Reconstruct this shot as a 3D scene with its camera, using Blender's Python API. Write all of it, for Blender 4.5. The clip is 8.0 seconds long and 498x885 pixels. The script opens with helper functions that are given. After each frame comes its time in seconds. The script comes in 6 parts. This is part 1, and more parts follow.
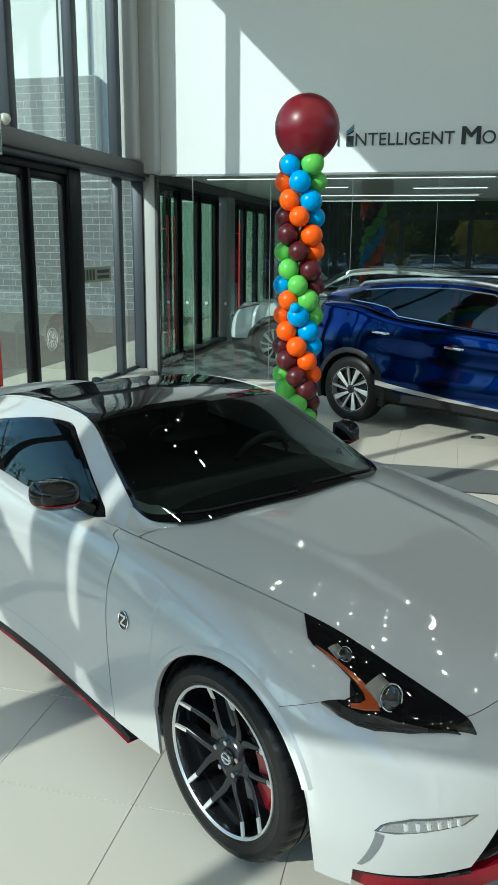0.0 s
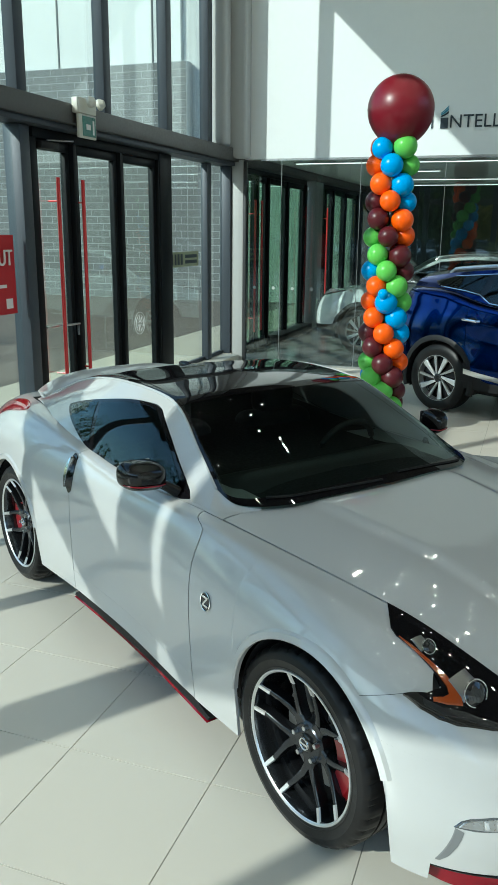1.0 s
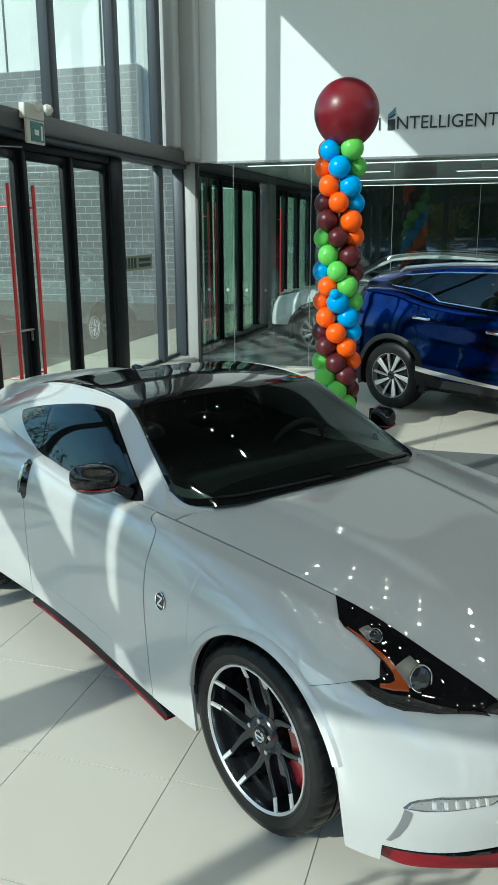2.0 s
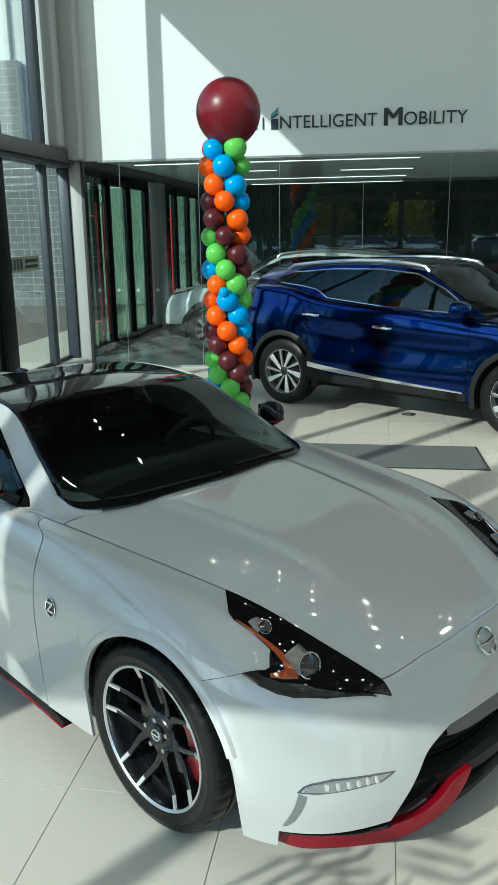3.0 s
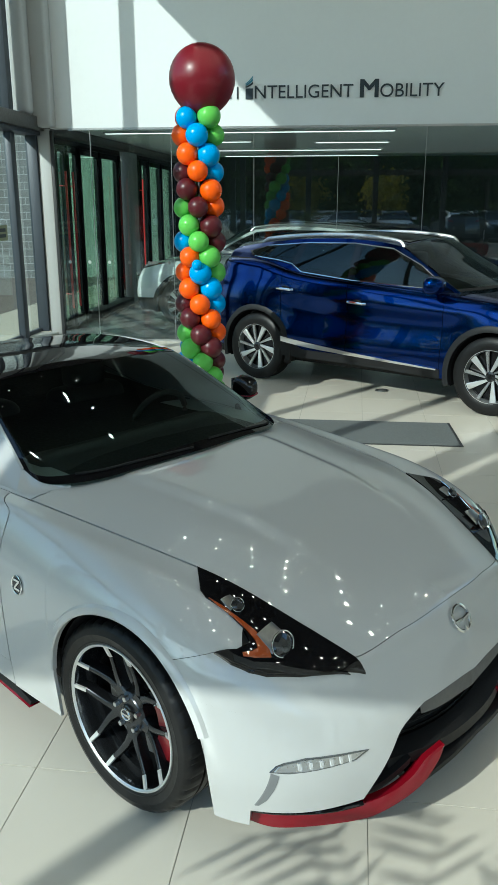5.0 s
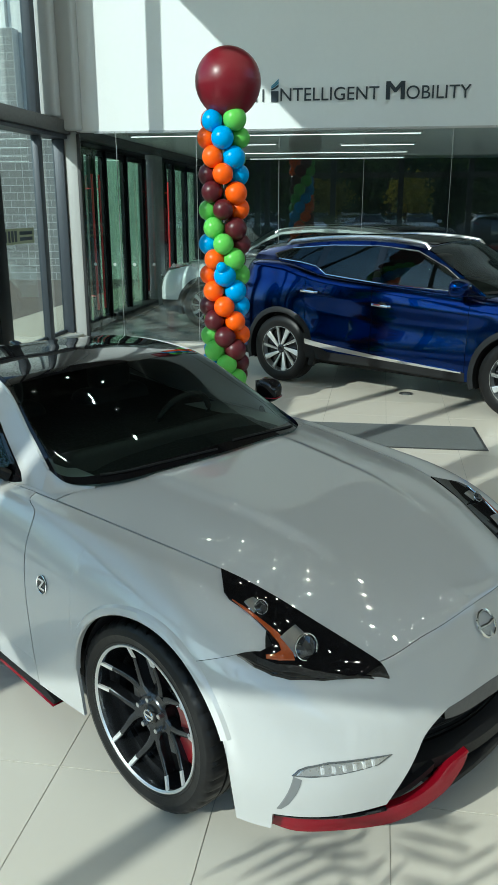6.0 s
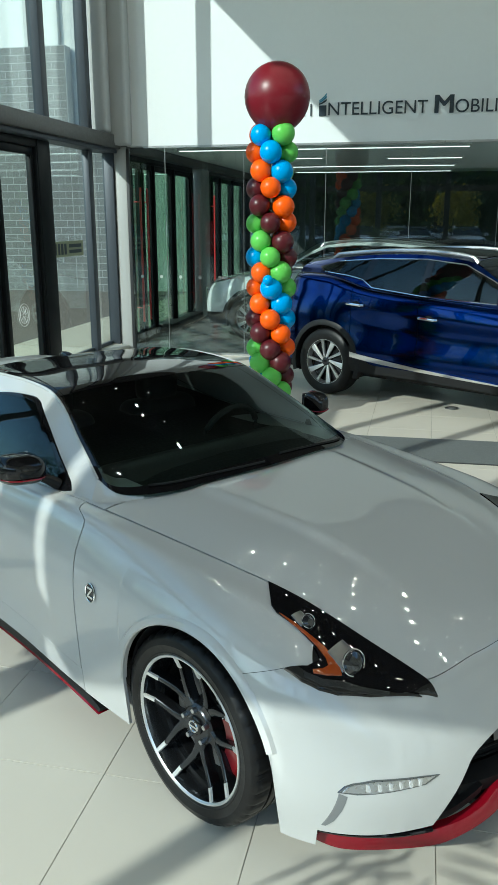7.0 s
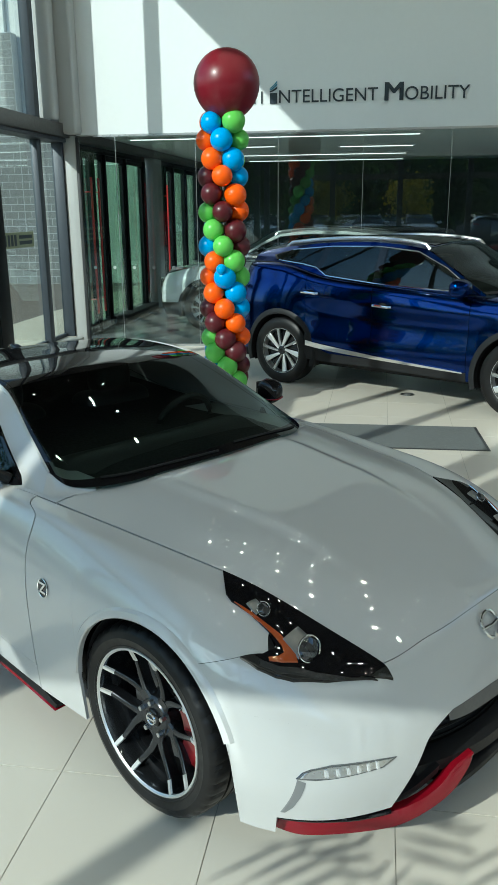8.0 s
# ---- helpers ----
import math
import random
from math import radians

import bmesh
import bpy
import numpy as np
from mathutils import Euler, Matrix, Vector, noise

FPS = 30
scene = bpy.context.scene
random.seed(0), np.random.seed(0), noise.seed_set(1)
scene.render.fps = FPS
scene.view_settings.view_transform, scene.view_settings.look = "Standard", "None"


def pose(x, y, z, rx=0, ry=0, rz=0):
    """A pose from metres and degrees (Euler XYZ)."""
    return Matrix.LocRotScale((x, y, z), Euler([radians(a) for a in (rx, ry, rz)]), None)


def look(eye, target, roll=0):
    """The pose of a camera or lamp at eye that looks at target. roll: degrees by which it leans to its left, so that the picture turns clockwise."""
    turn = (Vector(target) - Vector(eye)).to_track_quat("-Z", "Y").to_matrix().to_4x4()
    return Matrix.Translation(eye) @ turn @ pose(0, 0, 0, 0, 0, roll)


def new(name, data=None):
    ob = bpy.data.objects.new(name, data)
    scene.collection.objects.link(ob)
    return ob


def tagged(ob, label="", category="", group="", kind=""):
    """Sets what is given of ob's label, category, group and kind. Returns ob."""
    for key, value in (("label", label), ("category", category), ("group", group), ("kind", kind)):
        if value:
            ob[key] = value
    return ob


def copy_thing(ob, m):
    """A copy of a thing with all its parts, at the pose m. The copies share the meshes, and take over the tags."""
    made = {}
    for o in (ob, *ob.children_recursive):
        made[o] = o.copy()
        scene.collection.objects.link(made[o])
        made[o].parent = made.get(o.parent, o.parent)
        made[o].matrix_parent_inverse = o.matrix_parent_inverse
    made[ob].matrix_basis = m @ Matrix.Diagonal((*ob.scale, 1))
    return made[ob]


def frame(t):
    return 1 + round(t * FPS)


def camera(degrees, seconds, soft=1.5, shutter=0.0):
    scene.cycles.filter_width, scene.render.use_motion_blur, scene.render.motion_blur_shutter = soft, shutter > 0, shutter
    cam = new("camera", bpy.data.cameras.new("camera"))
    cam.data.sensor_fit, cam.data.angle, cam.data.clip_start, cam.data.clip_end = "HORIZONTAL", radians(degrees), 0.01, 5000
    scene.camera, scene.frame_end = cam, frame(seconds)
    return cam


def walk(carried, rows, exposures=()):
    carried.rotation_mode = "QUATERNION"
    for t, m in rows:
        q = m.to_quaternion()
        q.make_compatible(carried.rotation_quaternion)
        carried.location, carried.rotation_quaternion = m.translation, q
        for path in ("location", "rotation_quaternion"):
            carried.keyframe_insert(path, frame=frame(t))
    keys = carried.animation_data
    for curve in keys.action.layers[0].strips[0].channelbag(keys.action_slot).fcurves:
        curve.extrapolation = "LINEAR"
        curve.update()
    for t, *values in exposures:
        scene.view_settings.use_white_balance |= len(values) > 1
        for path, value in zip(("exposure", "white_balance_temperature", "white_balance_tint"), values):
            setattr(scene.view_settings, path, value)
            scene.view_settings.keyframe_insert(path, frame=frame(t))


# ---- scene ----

EXPO = 0.95
# camera: held at about two metres, turning on the spot
cam = camera(34.53, 8.0, soft=0.6)
walk(cam, [
    (0.0, pose(0.020, -0.003, 2.003, 76.161, -0.505, 13.743)),
    (0.5, pose(-0.013, -0.001, 1.999, 75.573, -0.938, 17.583)),
    (1.0, pose(0.000, 0.000, 1.997, 75.130, -0.564, 19.716)),
    (2.5, pose(0.097, -0.058, 2.014, 75.258, 0.698, 13.452)),
    (3.0, pose(0.128, -0.045, 2.007, 75.098, 0.799, 9.339)),
    (3.5, pose(0.158, -0.017, 1.995, 74.208, 0.746, 5.027)),
    (4.0, pose(0.155, 0.004, 1.990, 73.545, 0.490, 3.947)),
    (4.5, pose(0.126, 0.019, 1.985, 73.376, 0.189, 5.789)),
    (6.0, pose(0.108, 0.020, 1.981, 73.548, 0.039, 9.181)),
    (6.5, pose(0.095, 0.012, 1.984, 73.992, -0.020, 10.564)),
    (7.0, pose(0.082, 0.008, 1.987, 74.397, -0.004, 12.230)),
    (7.5, pose(0.081, 0.014, 1.979, 74.056, 0.135, 12.060)),
    (8.0, pose(0.107, 0.033, 1.972, 73.728, 0.482, 9.154)),
], exposures=[(0.0, EXPO, 5900, -7), (8.0, EXPO, 5900, -7)])

# sky and sun
SUN_AZ, SUN_EL = radians(54.3), radians(29.4)      # direction in which the light travels over the floor
world = bpy.data.worlds.new("world")
scene.world = world
world.use_nodes = True
nt = world.node_tree
sky = nt.nodes.new("ShaderNodeTexSky")
sky.sky_type, sky.sun_disc = "NISHITA", False
sky.sun_elevation = SUN_EL
sky.sun_rotation = radians(90) - (SUN_AZ + math.pi)
sky.air_density, sky.dust_density, sky.ozone_density = 1.0, 0.5, 1.5
nt.nodes["Background"].inputs["Strength"].default_value = 0.15
nt.links.new(sky.outputs["Color"], nt.nodes["Background"].inputs["Color"])
sun_data = bpy.data.lights.new("sun", "SUN")
sun_data.energy, sun_data.angle, sun_data.color = 1.9, radians(0.5), (1.0, 0.955, 0.88)
sun = new("sun", sun_data)
way = Vector((math.cos(SUN_AZ) * math.cos(SUN_EL), math.sin(SUN_AZ) * math.cos(SUN_EL), -math.sin(SUN_EL)))
sun.matrix_world = look(-way * 60, (0, 0, 0))


# ---- materials ----
def material(name, color, rough=0.5, metal=0.0, coat=0.0, spec=0.5, vary=0.0, scale=3.0, bump=0.0, bump_scale=60.0,
             per_object=0.0, coat_rough=0.03, emit=0.0, rough_vary=0.15, coat_ior=1.5):
    """Principled surface with a large and a fine noise in its colour and roughness, and fine relief."""
    m = bpy.data.materials.new(name)
    m.use_nodes = True
    t = m.node_tree
    b = t.nodes["Principled BSDF"]
    b.inputs["Roughness"].default_value = rough
    b.inputs["Metallic"].default_value = metal
    b.inputs["Coat Weight"].default_value = coat
    b.inputs["Coat Roughness"].default_value = coat_rough
    b.inputs["Coat IOR"].default_value = coat_ior
    b.inputs["Specular IOR Level"].default_value = spec
    b.inputs["Base Color"].default_value = (*color, 1)
    if emit:
        b.inputs["Emission Color"].default_value = (*color, 1)
        b.inputs["Emission Strength"].default_value = emit
    m.diffuse_color = (*color, 1)
    coord = t.nodes.new("ShaderNodeTexCoord")
    if vary or per_object:
        big = t.nodes.new("ShaderNodeTexNoise")
        big.inputs["Scale"].default_value, big.inputs["Detail"].default_value = scale, 4
        fine = t.nodes.new("ShaderNodeTexNoise")
        fine.inputs["Scale"].default_value, fine.inputs["Detail"].default_value = scale * 23, 3
        t.links.new(coord.outputs["Object"], big.inputs["Vector"])
        t.links.new(coord.outputs["Object"], fine.inputs["Vector"])
        add = t.nodes.new("ShaderNodeMath")
        add.operation = "MULTIPLY_ADD"
        t.links.new(fine.outputs["Fac"], add.inputs[0])
        add.inputs[1].default_value = 0.5
        t.links.new(big.outputs["Fac"], add.inputs[2])
        last = add.outputs[0]
        if per_object:
            info = t.nodes.new("ShaderNodeObjectInfo")
            mad = t.nodes.new("ShaderNodeMath")
            mad.operation = "MULTIPLY_ADD"
            t.links.new(info.outputs["Random"], mad.inputs[0])
            mad.inputs[1].default_value = per_object / max(vary, 0.001)
            t.links.new(last, mad.inputs[2])
            last = mad.outputs[0]
        ramp = t.nodes.new("ShaderNodeMapRange")
        ramp.inputs["From Min"].default_value, ramp.inputs["From Max"].default_value = 0.35, 1.15 + (per_object / max(vary, 0.001))
        ramp.inputs["To Min"].default_value, ramp.inputs["To Max"].default_value = 1 - vary - per_object, 1 + vary * 0.6
        t.links.new(last, ramp.inputs["Value"])
        mul = t.nodes.new("ShaderNodeVectorMath")
        mul.operation = "SCALE"
        mul.inputs[0].default_value = color
        t.links.new(ramp.outputs[0], mul.inputs["Scale"])
        t.links.new(mul.outputs[0], b.inputs["Base Color"])
        rr = t.nodes.new("ShaderNodeMapRange")
        rr.inputs["From Min"].default_value, rr.inputs["From Max"].default_value = 0.3, 0.7
        rr.inputs["To Min"].default_value, rr.inputs["To Max"].default_value = rough * (1 - rough_vary), min(1, rough * (1 + rough_vary))
        t.links.new(fine.outputs["Fac"], rr.inputs["Value"])
        t.links.new(rr.outputs[0], b.inputs["Roughness"])
    if bump:
        n = t.nodes.new("ShaderNodeTexNoise")
        n.inputs["Scale"].default_value, n.inputs["Detail"].default_value = bump_scale, 4
        t.links.new(coord.outputs["Object"], n.inputs["Vector"])
        bn = t.nodes.new("ShaderNodeBump")
        bn.inputs["Strength"].default_value, bn.inputs["Distance"].default_value = bump, 0.01
        t.links.new(n.outputs["Fac"], bn.inputs["Height"])
        t.links.new(bn.outputs[0], b.inputs["Normal"])
    return m


def glass(name, tint, ior=1.5, gloss=(0.9, 0.95, 0.95), rough=0.0, boost=1.0):
    """Pane: clear, tinted, mirrored by Fresnel's law."""
    m = bpy.data.materials.new(name)
    m.use_nodes = True
    t = m.node_tree
    t.nodes.remove(t.nodes["Principled BSDF"])
    out = t.nodes["Material Output"]
    clear, shine, mix, fres = (t.nodes.new("ShaderNode" + n) for n in ("BsdfTransparent", "BsdfGlossy", "MixShader", "LayerWeight"))
    clear.inputs["Color"].default_value = (*tint, 1)
    shine.inputs["Color"].default_value = (*gloss, 1)
    shine.inputs["Roughness"].default_value = rough
    fres.inputs["Blend"].default_value = 0.5
    bare = ((ior - 1) / (ior + 1)) ** 2
    power = t.nodes.new("ShaderNodeMath")
    power.operation = "POWER"
    power.inputs[1].default_value = 5.0
    t.links.new(fres.outputs["Facing"], power.inputs[0])
    mul = t.nodes.new("ShaderNodeMath")
    mul.operation, mul.use_clamp = "MULTIPLY_ADD", True
    mul.inputs[1].default_value, mul.inputs[2].default_value = (1 - bare) * boost, bare * boost
    t.links.new(power.outputs[0], mul.inputs[0])
    t.links.new(mul.outputs[0], mix.inputs[0])
    t.links.new(clear.outputs[0], mix.inputs[1])
    t.links.new(shine.outputs[0], mix.inputs[2])
    t.links.new(mix.outputs[0], out.inputs["Surface"])
    m.diffuse_color = (*tint, 0.4)
    return m


def foliage(name, color, vary):
    """Thin leaves: half of the light that meets them passes through."""
    m = material(name, color, 0.6, vary=vary, scale=3)
    t = m.node_tree
    base = t.nodes["Principled BSDF"]
    thin, mix = t.nodes.new("ShaderNodeBsdfTranslucent"), t.nodes.new("ShaderNodeMixShader")
    thin.inputs["Color"].default_value = (color[0] * 1.9, color[1] * 1.9, color[2] * 1.2, 1)
    mix.inputs[0].default_value = 0.25
    t.links.new(base.outputs[0], mix.inputs[1])
    t.links.new(thin.outputs[0], mix.inputs[2])
    t.links.new(mix.outputs[0], t.nodes["Material Output"].inputs["Surface"])
    return m


M = {
    "tile": material("floor_tile", (0.66, 0.615, 0.535), 0.33, spec=0.28, vary=0.015, scale=0.3, per_object=0.012, rough_vary=0.0),
    "grout": material("grout", (0.46, 0.435, 0.385), 0.8, vary=0.1),
    "tile_dark": material("dark_floor_tile", (0.20, 0.21, 0.21), 0.22, vary=0.15, scale=2, per_object=0.03),
    "white_wall": material("white_panel", (0.78, 0.815, 0.83), 0.4, vary=0.03, scale=0.7, spec=0.35),
    "white_paint": material("white_paint", (0.74, 0.75, 0.74), 0.6, vary=0.04, scale=0.8, bump=0.05),
    "ceiling": material("ceiling_paint", (0.07, 0.064, 0.058), 0.7, vary=0.05, scale=1.0),
    "ceiling_light_paint": material("pale_ceiling_paint", (0.86, 0.87, 0.85), 0.7, vary=0.05, scale=1.0),
    "steel_blue": material("grey_blue_frame", (0.050, 0.060, 0.075), 0.45, metal=0.2, vary=0.06, scale=2),
    "steel_grey": material("grey_beam", (0.085, 0.085, 0.083), 0.45, metal=0.15, vary=0.06, scale=2),
    "column": material("grey_column", (0.42, 0.43, 0.425), 0.5, vary=0.05, scale=1.4),
    "black_frame": material("black_door_frame", (0.011, 0.013, 0.015), 0.38, spec=0.08, vary=0.15, scale=3),
    "dark_trim": material("dark_trim", (0.03, 0.032, 0.034), 0.5, vary=0.1),
    "red_bar": material("red_handle", (0.62, 0.03, 0.035), 0.35, coat=0.5, vary=0.04),
    "chrome": material("chrome", (0.78, 0.79, 0.80), 0.09, metal=1.0, vary=0.03, scale=9),
    "alu": material("brushed_aluminium", (0.6, 0.61, 0.62), 0.3, metal=1.0, vary=0.06, scale=6),
    "block": material("grey_block", (0.205, 0.198, 0.186), 0.85, vary=0.16, scale=1.8, per_object=0.05, bump=0.4, bump_scale=45),
    "mortar": material("mortar", (0.46, 0.46, 0.45), 0.9, vary=0.08, bump=0.2),
    "cladding": material("white_cladding", (0.71, 0.68, 0.63), 0.5, vary=0.04, scale=0.5),
    "apron": material("warm_concrete", (0.68, 0.58, 0.43), 0.85, vary=0.10, scale=1.5, bump=0.2, bump_scale=80),
    "asphalt": material("asphalt", (0.20, 0.155, 0.118), 0.9, vary=0.18, scale=0.6, bump=0.4, bump_scale=90),
    "concrete": material("concrete", (0.52, 0.52, 0.47), 0.85, vary=0.1, scale=0.8, bump=0.2),
    "mat": material("grey_floor_mat", (0.15, 0.162, 0.162), 0.8, vary=0.1, scale=2, bump=0.5, bump_scale=240),
    "rubber": material("tyre_rubber", (0.008, 0.008, 0.0085), 0.42, spec=0.28, vary=0.12, scale=2, bump=0.03, bump_scale=220),
    "black_gloss": material("gloss_black", (0.006, 0.006, 0.007), 0.4, coat=1.0, spec=0.0, coat_rough=0.015, vary=0.1),
    "black_plastic": material("black_plastic", (0.012, 0.012, 0.0125), 0.45, spec=0.22, vary=0.2, scale=5, bump=0.1, bump_scale=300),
    # matt near-black; stands for shade in gaps and recesses, also on wells and wipers
    "void": material("dark_cavity", (0.010, 0.010, 0.010), 0.9, vary=0.2),
    "pearl": material("pearl_white_paint", (0.53, 0.53, 0.525), 0.32, coat=1.0, spec=0.5, coat_ior=1.68),
    "red_lip": material("red_lip_paint", (0.19, 0.002, 0.010), 0.25, spec=0.25, coat=0.5),
    "barrel": material("wheel_barrel", (0.085, 0.09, 0.098), 0.16, metal=0.9, vary=0.05, scale=2, rough_vary=0.0),
    "satin": material("satin_metal", (0.22, 0.225, 0.23), 0.3, metal=0.9, vary=0.05, scale=2, rough_vary=0.0),
    "gun": material("gunmetal_alloy", (0.055, 0.058, 0.064), 0.22, metal=0.85, vary=0.05, scale=2, rough_vary=0.0),
    "machined": material("machined_alloy", (0.80, 0.81, 0.82), 0.36, metal=0.9, vary=0.05, scale=8),
    "caliper": material("red_caliper", (0.24, 0.006, 0.010), 0.35, coat=0.5, vary=0.05),
    "disc": material("brake_disc", (0.34, 0.34, 0.34), 0.38, metal=0.9, vary=0.1, scale=12),
    "blue": material("blue_car_paint", (0.0002, 0.019, 0.135), 0.14, metal=1.0, coat=0.35, coat_rough=0.01),
    "silver": material("silver_car_paint", (0.74, 0.76, 0.77), 0.3, metal=0.0, coat=1.0),
    "white_car": material("white_car_paint", (0.72, 0.73, 0.72), 0.3, coat=1.0),
    "grey_car": material("grey_car_paint", (0.10, 0.105, 0.11), 0.3, metal=0.5, coat=1.0),
    "grey_trim": material("grey_trim", (0.10, 0.10, 0.10), 0.45, vary=0.06),
    "outlet_grey": material("outlet_grey", (0.19, 0.195, 0.20), 0.5, vary=0.05),
    "grey_plastic": material("grey_plastic", (0.012, 0.0125, 0.014), 0.5, spec=0.3, vary=0.12, scale=6),
    "amber": material("amber_lens", (0.36, 0.060, 0.008), 0.12, coat=1.0, vary=0.05),
    "tail": material("red_lens", (0.30, 0.008, 0.012), 0.12, coat=1.0, vary=0.05),
    "lamp_bowl": material("lamp_reflector", (0.22, 0.235, 0.25), 0.18, metal=0.9, vary=0.02, scale=2, rough_vary=0.0),
    "led_bowl": material("bright_lamp_reflector", (0.72, 0.74, 0.76), 0.2, metal=0.6, vary=0.02, scale=2, rough_vary=0.0),
    "lens": material("lamp_lens", (0.02, 0.022, 0.026), 0.08, metal=0.0, coat=1.0, vary=0.2, scale=10),
    "lettering": material("dark_lettering", (0.025, 0.04, 0.055), 0.4, vary=0.05),
    "cyan": material("cyan_stripe", (0.05, 0.30, 0.45), 0.4, vary=0.05),
    "sign_red": material("red_sign", (0.45, 0.012, 0.02), 0.45, vary=0.05),
    "sign_white": material("white_print", (0.78, 0.78, 0.76), 0.5, vary=0.03),
    "exit_green": material("green_exit_sign", (0.03, 0.16, 0.13), 0.3, vary=0.05),
    "cream": material("cream_plastic", (0.62, 0.62, 0.55), 0.4, vary=0.05),
    "fabric": material("red_bow_ribbon", (0.55, 0.012, 0.015), 0.3, vary=0.15, scale=8, coat=0.3),
    "leaf": foliage("leaf", (0.06, 0.10, 0.035), 0.4),
    "leaf_yellow": foliage("yellow_leaf", (0.34, 0.28, 0.04), 0.4),
    "bark": material("bark", (0.10, 0.075, 0.05), 0.9, vary=0.3, scale=8, bump=0.5, bump_scale=30),
    "pot": material("grey_pot", (0.25, 0.25, 0.24), 0.6, vary=0.08),
    "b_blue": material("blue_balloon", (0.01, 0.36, 0.85), 0.3, coat=0.15, spec=0.3, vary=0.05, scale=5),
    "b_green": material("green_balloon", (0.17, 0.60, 0.10), 0.3, coat=0.15, spec=0.3, vary=0.05, scale=5),
    "b_orange": material("orange_balloon", (1.0, 0.12, 0.0), 0.35, coat=0.15, spec=0.3, vary=0.05, scale=5),
    "b_maroon": material("maroon_balloon", (0.085, 0.008, 0.014), 0.36, coat=0.12, spec=0.4, vary=0.08, scale=5),
    "b_big": material("large_maroon_balloon", (0.17, 0.006, 0.016), 0.34, spec=0.4, coat=0.12, coat_rough=0.05, vary=0.06, scale=4),
    "shelf": material("white_laminate", (0.7, 0.7, 0.68), 0.4, vary=0.04),
    "counter": material("light_counter", (0.45, 0.46, 0.45), 0.35, vary=0.05),
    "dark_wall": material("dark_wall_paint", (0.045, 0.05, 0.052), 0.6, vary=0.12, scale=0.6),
    "interior": material("black_upholstery", (0.035, 0.036, 0.036), 0.6, vary=0.2, scale=6),
    "light_strip": material("light_strip", (1.0, 0.98, 0.94), 0.5, emit=1.2),
    "sticker": material("sticker_film", (0.30, 0.33, 0.22), 0.5, vary=0.05),
    "downlamp": material("downlight_lamp", (1.0, 0.90, 0.74), 0.5, emit=190.0),
    "facade_glass": glass("facade_glass", (0.88, 0.93, 0.92), boost=1.7),
    "green_glass": glass("green_door_glass", (0.52, 0.68, 0.58), boost=1.6),
    "door_glass": glass("door_glass", (0.86, 0.92, 0.89), boost=1.6),
    "partition_glass": glass("partition_glass", (0.89, 0.93, 0.92), ior=1.5, boost=2.0),
    "car_glass": glass("tinted_car_glass", (0.42, 0.50, 0.47), ior=1.5, gloss=(0.86, 0.95, 1.0)),
    "smoked_glass": glass("smoked_glass", (0.30, 0.33, 0.34)),
}


# ---- mesh helpers ----
def mesh_object(name, bm, mat, parent=None, label="", smooth=True, angle=35):
    me = bpy.data.meshes.new(name)
    bmesh.ops.recalc_face_normals(bm, faces=bm.faces[:])
    if smooth:
        for f in bm.faces:
            f.smooth = True
        lim = radians(angle)
        for e in bm.edges:
            if len(e.link_faces) == 2 and e.calc_face_angle(0) > lim:
                e.smooth = False
    bm.to_mesh(me)
    bm.free()
    me.materials.append(M[mat] if isinstance(mat, str) else mat)
    ob = new(name, me)
    if parent:
        ob.parent = parent
    if label:
        tagged(ob, label)
    return ob


def part(name, bm, mat, parent, label="", angle=35):
    return mesh_object(name, bm, mat, parent, label, angle=angle)


def thing(name, label, category, m=None, group="", kind=""):
    ob = new(name)
    ob.empty_display_size = 0.1
    if m is not None:
        ob.matrix_basis = m
    return tagged(ob, label, category, group, kind)


def box(x0, x1, y0, y1, z0, z1, bevel=0.0, bm=None, segments=2):
    own = bm if bm is not None else bmesh.new()
    r = bmesh.ops.create_cube(own, size=1)
    for v in r["verts"]:
        v.co = Vector((x0 + (v.co.x + 0.5) * (x1 - x0), y0 + (v.co.y + 0.5) * (y1 - y0), z0 + (v.co.z + 0.5) * (z1 - z0)))
    if bevel:
        es = list({e for v in r["verts"] for e in v.link_edges})
        bmesh.ops.bevel(own, geom=es, offset=bevel, segments=segments, profile=0.5, affect="EDGES")
    return own


def tube(points, radius, sides=8, bm=None, closed=False, taper=None):
    """A round bar along points."""
    own = bm if bm is not None else bmesh.new()
    pts = [Vector(p) for p in points]
    rings = []
    for i, p in enumerate(pts):
        a = pts[i - 1] if (i or closed) else pts[0]
        b = pts[(i + 1) % len(pts)] if (i < len(pts) - 1 or closed) else pts[-1]
        d = (b - a).normalized()
        up = Vector((0, 0, 1)) if abs(d.z) < 0.9 else Vector((1, 0, 0))
        s = d.cross(up).normalized()
        n = s.cross(d)
        r = radius * (taper[i] if taper else 1)
        rings.append([own.verts.new(p + (s * math.cos(k * 2 * math.pi / sides) + n * math.sin(k * 2 * math.pi / sides)) * r) for k in range(sides)])
    for i in range(len(rings) - (0 if closed else 1)):
        a, b = rings[i], rings[(i + 1) % len(rings)]
        for k in range(sides):
            own.faces.new((a[k], a[(k + 1) % sides], b[(k + 1) % sides], b[k]))
    if not closed:
        own.faces.new(rings[0][::-1])
        own.faces.new(rings[-1])
    return own


